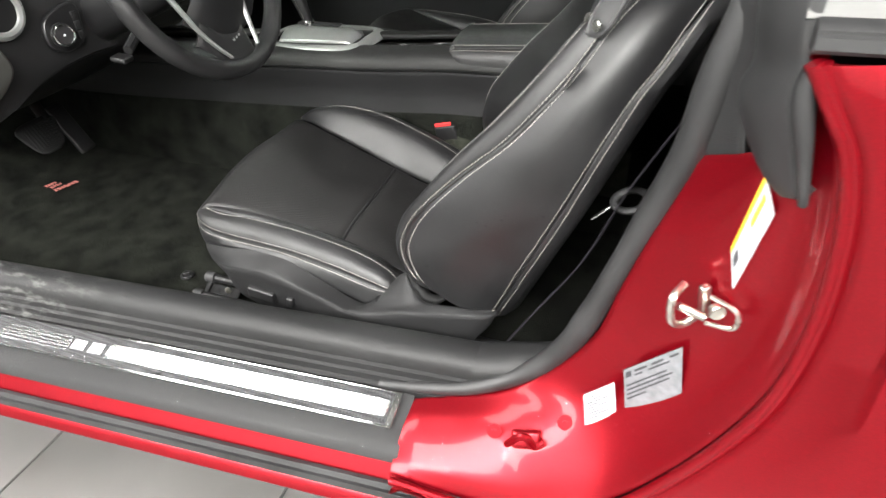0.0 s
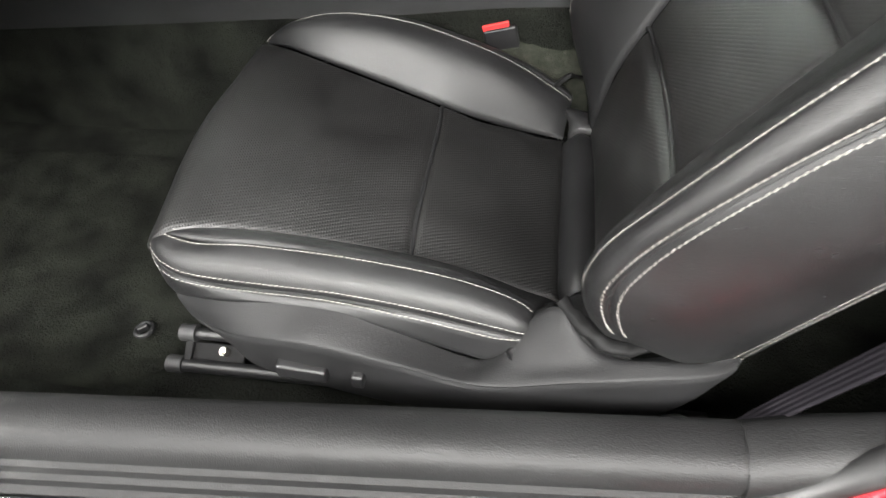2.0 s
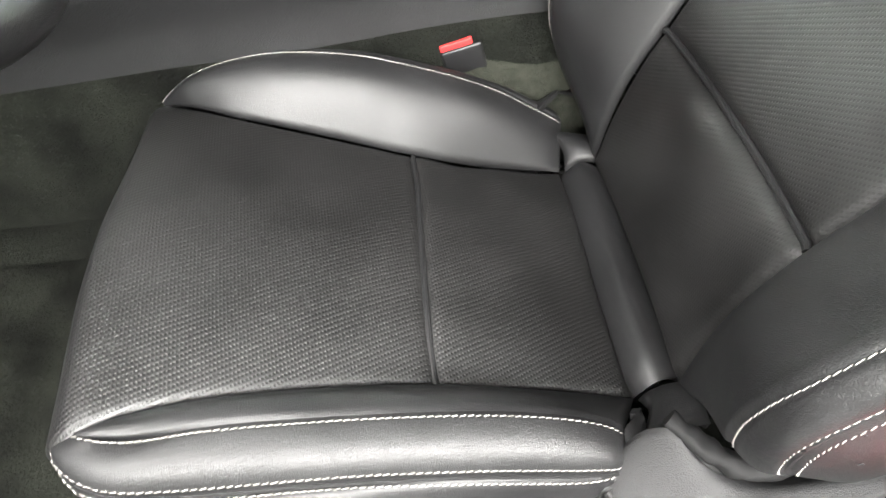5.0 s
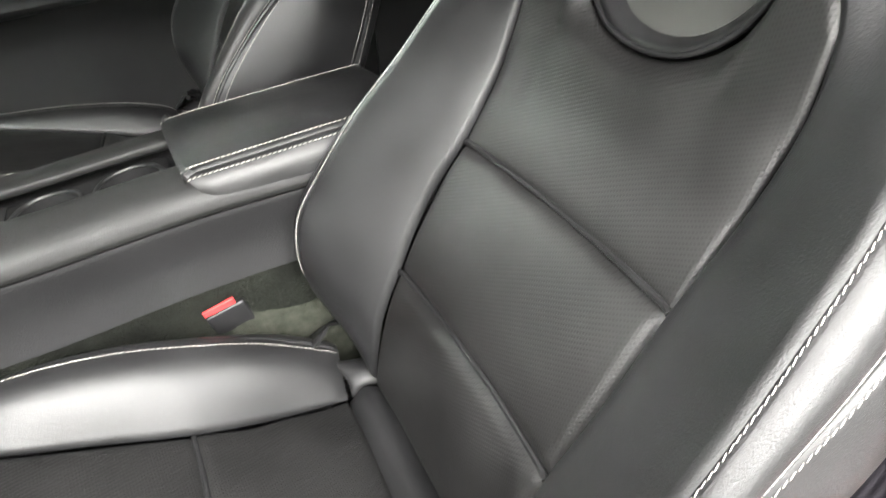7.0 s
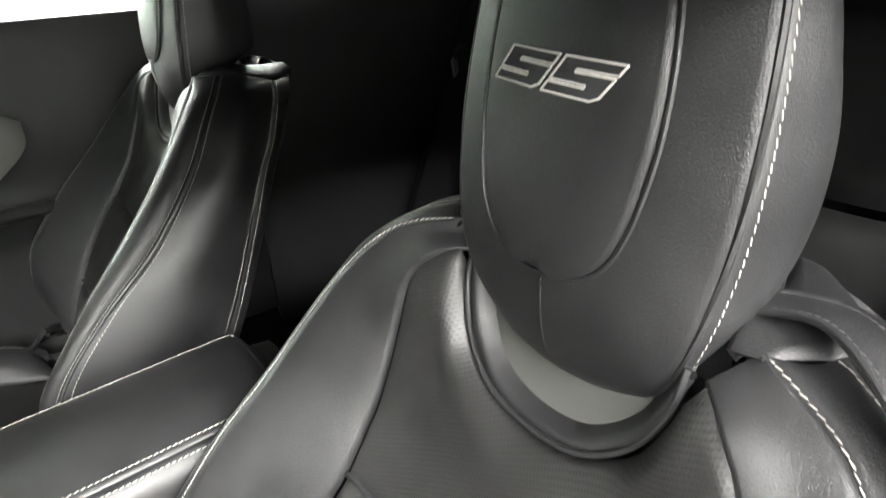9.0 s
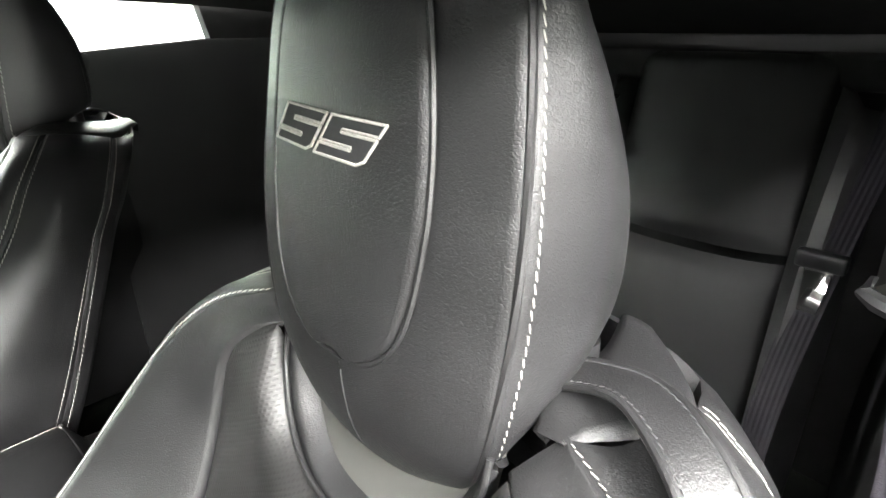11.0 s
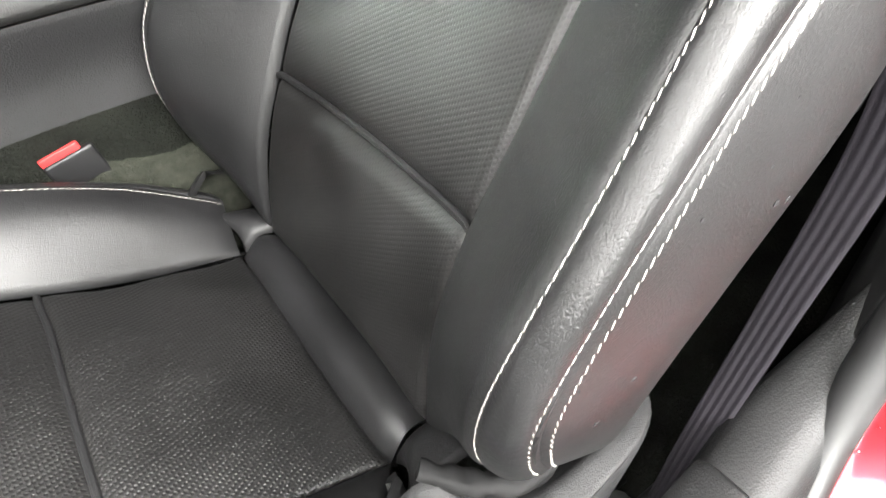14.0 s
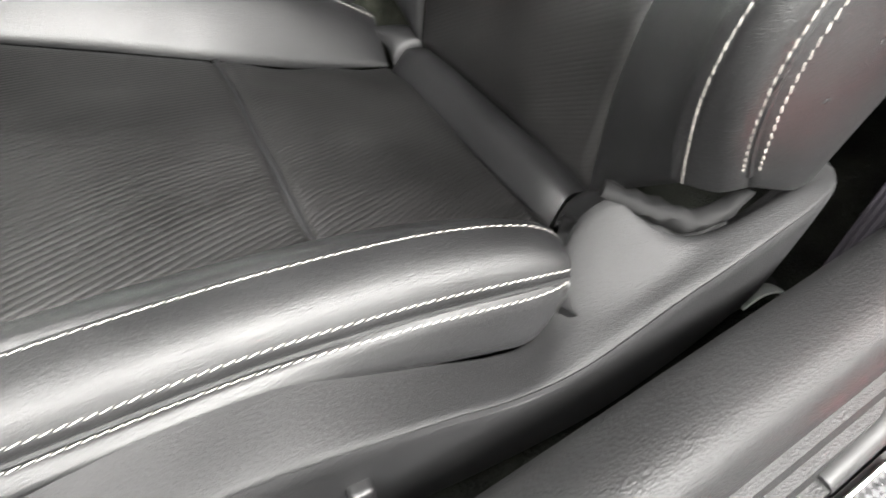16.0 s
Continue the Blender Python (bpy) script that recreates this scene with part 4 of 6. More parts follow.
def car_seat(label, door):
    """A leather bucket seat about the plane y = 0; door: -1 or 1, the side on which the door lies."""
    ob = thing("car_seat", (0, 0, 0), label, "car seat", "front seats")
    hub = -door

    def near(p):
        return mirrored(p, door)

    def far(p):
        return mirrored(p, hub)

    # cushion middle: front panel rolled over the edge, rear panel, rear roll
    def strip(xs_n, xs_f, mid):
        return [xs_n, [(a[0] * 0.5 + b[0] * 0.5, door * 0.085, m + (a[2] - m) * 0.35) for a, b, m in zip(xs_n, xs_f, mid)], [(a[0] * 0.5 + b[0] * 0.5, 0, m) for a, b, m in zip(xs_n, xs_f, mid)], [(a[0] * 0.5 + b[0] * 0.5, hub * 0.085, m + (b[2] - m) * 0.35) for a, b, m in zip(xs_n, xs_f, mid)], xs_f]

    seam_n, seam_f = (0.110, 0.147, 0.500), (0.104, 0.133, 0.516)
    nose_n = [(-0.140, 0.185, 0.455), (-0.168, 0.193, 0.500), (-0.178, 0.198, 0.537), (-0.168, 0.199, 0.556)]
    nose_f = [(-0.140, 0.190, 0.455), (-0.176, 0.190, 0.505), (-0.186, 0.188, 0.545), (-0.180, 0.189, 0.570)]
    a = near(nose_n + C_INSERT[:5])
    b = far(nose_f + C_INSERT_FAR[:5])
    mid = [0.455, 0.505, 0.548, 0.578, 0.588, 0.583, 0.568, 0.542, 0.512]
    front = Skin(strip(a, b, mid), (-0.3, 0, 1), 56, 22, puff=0.004, tuck=0.004, radius=0.009, wall=0.016)
    part("cushion_front_panel", front.mesh((0, 1)), LEATHER_PERF, ob)
    rear = Skin(strip(near([(0.1108, 0.147, 0.4995)] + C_INSERT[5:]), far([(0.1048, 0.133, 0.5155)] + C_INSERT_FAR[5:]), [0.511, 0.480, 0.452]), (0, 0, 1), 30, 26, puff=0.006, tuck=0.004, radius=0.007, wall=0.012, ripple=0.005)
    behind = part("cushion_rear_panel", rear.mesh((0, 1)), LEATHER_PERF, ob)
    part("seam_roll", tube([p + n * 0.0016 for p, n in rear.cross(0.0)][::2], 0.0030, 40, 8), LEATHER, behind, "rolled cross seam")
    roll = Skin([[(0.277, -0.152, 0.446), (0.276, 0, 0.446), (0.277, 0.152, 0.446)], [(0.300, -0.148, 0.470), (0.300, 0, 0.470), (0.302, 0.148, 0.470)], [(0.330, -0.142, 0.462), (0.328, 0, 0.462), (0.330, 0.142, 0.462)]], (-0.4, 0, 1), 20, 10, puff=0.003, tuck=0.005, wall=0.01)
    part("cushion_roll", roll.mesh(), LEATHER, ob)
    for s, ins, cr in ((door, C_INSERT, C_CREST), (hub, C_INSERT_FAR, C_CREST_FAR)):
        # short leather tucks at the bolster's rear end
        tuck = Skin([[(0.284, s * 0.152, 0.449), (0.304, s * 0.150, 0.466), (0.335, s * 0.146, 0.462)], [(0.285, s * 0.172, 0.468), (0.306, s * 0.168, 0.474), (0.335, s * 0.165, 0.468)], [(0.270, s * 0.200, 0.480), (0.300, s * 0.195, 0.475), (0.335, s * 0.19, 0.468)]], (0, 0, 1), 12, 8, puff=0.004, tuck=0.004, wall=0.01)
        part("cushion_tuck", tuck.mesh(), LEATHER, ob)
        flank = s == door
        inner = mirrored(ins, s)
        crest = mirrored(cr, s)
        between = [((p[0] + q[0]) / 2, (p[1] + q[1]) / 2, max(p[2], q[2]) * 0.65 + min(p[2], q[2]) * 0.35 + (0.002 if flank else 0.010)) for p, q in zip(inner, crest)]
        between[0], between[-1] = tuple(Vector(inner[0]).lerp(Vector(crest[0]), 0.5)), tuple(Vector(inner[-1]).lerp(Vector(crest[-1]), 0.5))
        top = Skin([inner, between, crest], (0, 0, 1), 44, 10, puff=0.003, tuck=0.003, wall=0.012)
        bolster = part("cushion_bolster", top.mesh(), LEATHER, ob)
        pipe = mirrored(C_PIPE if flank else lift(C_PIPE, 0, 0.008, 0.012)[:-1] + [(0.292, 0.226, 0.472)], s)
        lowr = mirrored(C_LOW if flank else lift(C_LOW, 0, 0.006, 0), s)
        middle = [Vector(p).lerp(Vector(q), 0.5) + Vector((0, s * 0.006, 0.004)) for p, q in zip(sample(crest, 12), sample(pipe, 12))]
        if flank:
            middle[0] = Vector((-0.165, s * 0.198, 0.561))
        band = Skin([crest, middle, pipe], (0, s, 0.6), 44, 8, puff=0.003, tuck=0.003, wall=0.012)
        part("cushion_band", band.mesh(), LEATHER, ob)
        skirt = Skin([pipe, lowr], (0, s, 0.2), 44, 6, puff=0.002, tuck=0.003, wall=0.012)
        part("cushion_skirt", skirt.mesh(), LEATHER, ob)
        part("seam_stitching", stitches(band.line(0.10) if flank else top.line(0.90)), THREAD, bolster, "pale contrast stitching")
        part("seam_stitching", stitches(band.line(0.86)), THREAD, bolster, "pale contrast stitching")
        part("seam_stitching", stitches(skirt.line(0.16)), THREAD, bolster, "pale contrast stitching")
        part("seam_cord", tube([p for p, n in band.line(0.985)][::4], 0.0022, 44, 6), LEATHER, bolster)
        if not flank:
            continue
        endcap = Skin([[crest[-1], pipe[-1], lowr[-1]], [tuple(Vector(p) + Vector((0.022, -s * 0.02, -0.006))) for p in (crest[-1], pipe[-1], lowr[-1])]], (1, 0, 0), 10, 6, puff=0.006, tuck=0.004, wall=0.01)
        part("bolster_end", endcap.mesh(), LEATHER, ob)

    # backrest middle in three panels parted by deep creases
    def level(z):
        for p, q in zip(INSERT, INSERT[1:]):
            if p[2] <= z <= q[2]:
                f = (z - p[2]) / (q[2] - p[2])
                return (p[0] + (q[0] - p[0]) * f, p[1] + (q[1] - p[1]) * f, z)
        return INSERT[-1]

    def back_panel(zs, puff, name):
        edge = [level(z) for z in zs]
        rows = [mirrored(edge, door), [(x + 0.004, door * w * 0.55, z) for x, w, z in edge], [(x + 0.006, 0, z) for x, w, z in edge], [(x + 0.004, hub * w * 0.55, z) for x, w, z in edge], mirrored(edge, hub)]
        skin = Skin(rows, (-1, 0, 0.4), 24, 22, puff=puff, tuck=0.006, radius=0.012, wall=0.016, ripple=0.002)
        panel = part(name, skin.mesh((1, 2)), LEATHER_BACK, ob)
        part("seam_roll", tube([p + n * 0.0034 for p, n in skin.cross(1.0)][::2], 0.0034, 40, 8), LEATHER, panel, "rolled cross seam")

    back_panel([0.462, 0.53, 0.58, 0.630], 0.006, "backrest_lower_panel")
    back_panel([0.632, 0.68, 0.73, 0.7695], 0.006, "backrest_middle_panel")
    # upper panel, cut away round the headrest
    tops = [(1.0, (0.540, 0.151, 0.943)), (0.90, (0.547, 0.139, 0.965)), (0.81, (0.556, 0.122, 0.977)), (0.72, (0.568, 0.106, 0.983)), (0.63, (0.569, 0.097, 0.958)), (0.50, (0.558, 0.080, 0.920)), (0.30, (0.549, 0.046, 0.896)), (0.0, (0.547, 0.0, 0.888))]
    cols = []
    for f, top in tops:
        foot = level(0.770)
        foot = Vector((foot[0] + 0.001 + 0.006 * (1 - f * f), foot[1] * f, 0.767))
        top = Vector(top)
        col = []
        for k in range(7):
            p = foot.lerp(top, k / 6)
            bend = level(min(p.z, 0.94))
            if f > 0.97:
                col.append(Vector(level(foot.z + (top.z - foot.z) * k / 6)) + Vector((0.001, 0, 0)))
            else:
                col.append(Vector((p.x * 0.35 + 0.65 * min(bend[0] + 0.004, p.x + 0.03) if 0 < k < 6 else p.x, min(p.y, bend[1] - (1 - f) * 0.06) if k < 6 else p.y, p.z)))
        cols.append(col)
    rows = [[(p.x, door * p.y, p.z) for p in c] for c in cols] + [[(p.x, hub * p.y, p.z) for p in c] for c in cols[-2::-1]]
    part("backrest_upper_panel", Skin(rows, (-1, 0, 0.4), 30, 40, puff=0.004, tuck=0.003, radius=0.007, wall=0.014, ripple=0.002).mesh((1, 2)), LEATHER_BACK, ob)
    # yoke: dark padded rim round the headrest's well, and the grey well
    rim = mirrored(YOKE, door) + mirrored(YOKE, hub)[::-1][1:]
    part("yoke_rim", tube([(x - 0.002, y, z + 0.002) for x, y, z in rim], 0.0022, 60, 8), LEATHER, ob, "piped seam round the headrest well")
    fade = [min(1, max(0, (0.984 - p[2]) / 0.03)) for p in rim]
    inside = [(x + 0.017, y * (1 - 0.14 * f) * (0.94 if f == 0 else 1), z + 0.011 * f - 0.012 * (1 - f)) for (x, y, z), f in zip(rim, fade)]
    part("yoke_wall", Skin([rim, [(x + 0.003, y * (1 - 0.06 * f), z + 0.0075 * f - 0.003 * (1 - f)) for (x, y, z), f in zip(rim, fade)], inside], (-0.6, 0, 0.8), 60, 8, tuck=0, wall=0.004).mesh(), LEATHER, ob)
    part("headrest_well", Skin([[(0.590, -0.088, 0.990), (0.570, -0.078, 0.928), (0.560, 0, 0.896), (0.570, 0.078, 0.928), (0.590, 0.088, 0.990)], [(0.605, -0.085, 1.000), (0.598, -0.04, 0.985), (0.596, 0, 0.980), (0.598, 0.04, 0.985), (0.605, 0.085, 1.000)]], (-1, 0, 0.6), 30, 8, tuck=0, wall=0.006).mesh(), GREY_PANEL, ob, "smooth grey headrest well")

    for s in (door, hub):
        shift = 0.0 if s == door else -0.016
        crest = lift(mirrored(CREST, s), shift)
        insert = mirrored(INSERT[:-1] + [(0.574, 0.104, 0.984)], s)
        pipe = lift(mirrored(PIPING, s), shift)
        rear_l = mirrored(REAR, s)
        half = [tuple(Vector(p).lerp(Vector(q), 0.5) + Vector((0.006, 0, 0))) for p, q in zip(sample(insert, 12), sample(crest, 12))]
        face = Skin([insert, half, crest], (-1, -s * 0.6, 0.3), 60, 14, puff=0.010, tuck=0.004, wall=0.014)
        part("backrest_bolster", face.mesh(), LEATHER, ob)
        band = Skin([crest, [tuple(Vector(p).lerp(Vector(q), 0.5) + Vector((-0.004, s * 0.006, 0))) for p, q in zip(sample(crest, 12), sample(pipe, 12))], pipe], (-0.4, s, 0.2), 60, 8, puff=0.002, tuck=0.003, wall=0.014)
        strap = part("backrest_band", band.mesh(), LEATHER, ob)
        flank = [tuple(Vector(p).lerp(Vector(q), 0.5) + Vector((0, s * 0.012, 0.004))) for p, q in zip(sample(pipe, 12), sample(rear_l, 12))]
        side = Skin([pipe, flank, rear_l], (0, s, 0.1), 60, 14, puff=0.004, tuck=0.003, wall=0.014, ripple=0.0015)
        flat = part("backrest_side", side.mesh(), LEATHER, ob, "smooth leather side panel")
        part("seam_stitching", stitches(band.line(0.07)), THREAD, strap, "pale contrast stitching")
        part("seam_stitching", stitches(band.line(0.88, 0.05)), THREAD, strap, "pale contrast stitching")
        part("seam_cord", tube([p for p, n in band.line(0.99, 0.04)][::4], 0.0026, 60, 6), LEATHER, strap)
        part("seam_stitching", stitches(side.line(0.055, 0.05)), THREAD, flat, "pale contrast stitching")
        part("seam_stitching", stitches(side.line(0.955)), THREAD, flat, "pale contrast stitching")
        if s == door == -1:
            # worn pits and nicks in the door-side leather
            rng = random.Random(11)
            for k in range(16):
                j, i = rng.randrange(4, len(side.us) - 4), rng.randrange(6, 26)
                part("worn_pit", disc(side.grid[j][i] + side.nrm[j][i] * 0.0001, rng.choice((0.0009, 0.0013, 0.0020)), 0.0003, side.nrm[j][i], 0, 9), THREAD_BLACK, flat)
        back = Skin([rear_l, [(x + 0.03, y * 0.9, z) for x, y, z in rear_l], [(x + 0.045, y * 0.5, z + 0.004) for x, y, z in rear_l], [(x + 0.048, 0, z + 0.006) for x, y, z in rear_l]], (1, s * 0.4, 0), 50, 12, tuck=0.003, wall=0.01)
        shell = part("backrest_shell", back.mesh(), LEATHER, ob)
        part("seam_stitching", stitches(back.line(0.03)), THREAD, shell, "pale contrast stitching")
        # shoulder top between the crest and the back
        ends = [crest[-1], pipe[-1], rear_l[-1], (0.735, rear_l[-1][1] * 0.6, 0.992)]
        inside_end = [(0.596, s * 0.100, 0.994), (0.625, s * 0.096, 1.006), (0.680, s * 0.09, 1.000), (0.735, s * 0.07, 0.995)]
        part("shoulder_cap", Skin([ends, inside_end], (0, 0, 1), 16, 6, puff=0.004, tuck=0.004, wall=0.012).mesh(), LEATHER, ob)
    # dark foam core so that no gap shows through
    core = Skin([[(0.40, -0.2, 0.50), (0.52, -0.2, 0.70), (0.61, -0.17, 0.93)], [(0.40, 0, 0.50), (0.53, 0, 0.70), (0.63, 0, 0.93)], [(0.40, 0.2, 0.50), (0.52, 0.2, 0.70), (0.61, 0.17, 0.93)]], (-1, 0, 0), 10, 8, tuck=0, wall=0.03)
    part("foam_core", core.mesh(), PLASTIC_DARK, ob)
    headrest(ob, door)
    seat_base(ob, door)
    return ob


def headrest(ob, door):
    # silhouettes from the side, by height: front x, half width, back x
    lv = [(0.922, 0.582, 0.030, 0.602), (0.935, 0.567, 0.068, 0.614), (0.962, 0.556, 0.089, 0.632), (1.000, 0.552, 0.103, 0.647), (1.050, 0.556, 0.111, 0.680), (1.100, 0.563, 0.112, 0.677), (1.150, 0.571, 0.108, 0.660), (1.190, 0.578, 0.102, 0.640), (1.218, 0.587, 0.093, 0.628), (1.232, 0.600, 0.073, 0.622)]

    def rear_x(z, b):
        # square lower back corner
        return b if z > 1.03 else 0.640 + 0.038 * min(1.0, max(0.0, (z - 0.92) / 0.06)) ** 0.5

    fronts = []
    for k in (-1.0, -0.86, -0.5, 0.0, 0.5, 0.86, 1.0):
        bow = 0.019 * abs(k) ** 2.4
        fronts.append([(f + bow, door * k * w - door * 0.004, z) for z, f, w, b in lv])
    face = Skin(fronts, (-1, 0, 0), 40, 26, tuck=0.003, wall=0.014)
    head = part("headrest", face.mesh(), LEATHER, ob)
    edge = {1: fronts[-1], -1: fronts[0]}
    for s in (1, -1):
        rim = edge[s]
        back = [(rear_x(z, b), door * s * w * 0.93 - door * 0.004, max(z, 1.020 + 0.02 * (z - 0.92))) for z, f, w, b in lv]
        midl = [tuple(Vector(p).lerp(Vector(q), 0.5) + Vector((0, door * s * 0.010, 0))) for p, q in zip(rim, back)]
        gus = Skin([rim, midl, back], (0, door * s, 0), 40, 10, tuck=0.003, wall=0.014)
        gusset = part("headrest_gusset", gus.mesh(), LEATHER, head)
        part("headrest_stitching", stitches(gus.line(0.09)), THREAD, head, "pale contrast stitching")
        part("headrest_cord", tube([p for p, n in face.line(0.992 if s == 1 else 0.008)][::3], 0.0022, 40, 6), LEATHER, head)
        part("headrest_post", tube([(0.655, door * s * 0.085, 0.93), (0.655, door * s * 0.085, 1.05)], 0.006, 6, 12), CHROME, head, "chrome headrest post")
        part("post_collar", disc((0.655, door * s * 0.085, 1.008), 0.014, 0.018, (0, 0, 1), 0.003), PLASTIC_DARK, head)
    backs = [[(rear_x(z, b), k * w * 0.93 - door * 0.004, max(z, 1.020 + 0.02 * (z - 0.92))) for z, f, w, b in lv] for k in (-1, -0.5, 0, 0.5, 1)]
    part("headrest_back", Skin(backs, (1, 0, 0), 30, 12, puff=0.012, tuck=0.003, wall=0.01).mesh(), LEATHER, head)
    part("headrest_top", Skin([[fronts[k][-1] for k in range(7)], [backs[0][-1], backs[1][-1], backs[2][-1], backs[3][-1], backs[4][-1]] if door > 0 else [backs[4][-1], backs[3][-1], backs[2][-1], backs[1][-1], backs[0][-1]]], (0, 0, 1), 20, 6, puff=0.008, tuck=0.003, wall=0.008).mesh(), LEATHER, head)
    # oval front pad with a welt and a seam below it
    def on_face(y, z):
        for p, q in zip(lv, lv[1:]):
            if p[0] <= z <= q[0]:
                t = (z - p[0]) / (q[0] - p[0])
                f, w = p[1] + (q[1] - p[1]) * t, p[2] + (q[2] - p[2]) * t
                return Vector((f + 0.019 * min(1, abs(y) / w) ** 2.4, y, z))
        return Vector((lv[-1][1], y, z))

    rows = []
    for k in (-1.0, -0.7, -0.35, 0, 0.35, 0.7, 1.0):
        col = []
        for z, w in ((1.0125, 0.012), (1.016, 0.028), (1.024, 0.042), (1.037, 0.054), (1.056, 0.062), (1.080, 0.067), (1.112, 0.070), (1.150, 0.068), (1.190, 0.061), (1.216, 0.048)):
            col.append(on_face(k * w - door * 0.005, z) + Vector((-0.0035, 0, 0)))
        rows.append(col)
    pad = Skin(rows, (-1, 0, 0), 36, 20, puff=0.003, tuck=0.004, radius=0.006, wall=0.008)
    panel = part("headrest_pad", pad.mesh(), LEATHER, head, "smooth oval front pad")
    part("headrest_seam", tube([on_face(0, z) + Vector((-0.0004, 0, 0)) for z in (0.93, 0.95, 0.97, 0.99, 1.01, 1.022)], 0.0012, 20, 6), LEATHER, head)
    outline = [on_face(s * w - door * 0.005, z) + Vector((-0.0022, 0, 0)) for s, order in ((1, -1), (-1, 1)) for z, w in ((1.0125, 0.012), (1.016, 0.028), (1.024, 0.042), (1.037, 0.054), (1.056, 0.062), (1.080, 0.067), (1.112, 0.070), (1.150, 0.068), (1.190, 0.061), (1.216, 0.048))[::order]]
    part("pad_welt", tube(outline, 0.0017, 120, 6, up=(1, 0, 0)), LEATHER, head)
    # embroidered letters SS: dark stitched fields with a pale cord outline
    shape = [(1, 1), (0, 1), (0, 0.36), (0.66, 0.36), (0.66, 0.28), (0, 0.28), (0, 0), (0.9, 0), (1, 0.12), (1, 0.64), (0.34, 0.64), (0.34, 0.72), (1, 0.72)]
    for start in (-0.0460, -0.0015):
        ring = []
        for a, b in shape:
            ring.append(on_face(-(start - 0.003 + a * 0.0400 + (b - 0.5) * 0.016), 1.1235 + b * 0.0200 - 0.04 * (start + a * 0.04)) + Vector((-0.0068, 0, 0)))
        part("embroidered_letter", slab(ring, 0.0010, (-1, 0, 0)), THREAD_BLACK, panel)
        cords = [tube([p + Vector((-0.0010, 0, 0)), q + Vector((-0.0010, 0, 0))], 0.0008, 3, 6) for p, q in zip(ring, ring[1:] + ring[:1])]
        part("letter_outline", join(*cords), THREAD, panel, "pale embroidered outline")


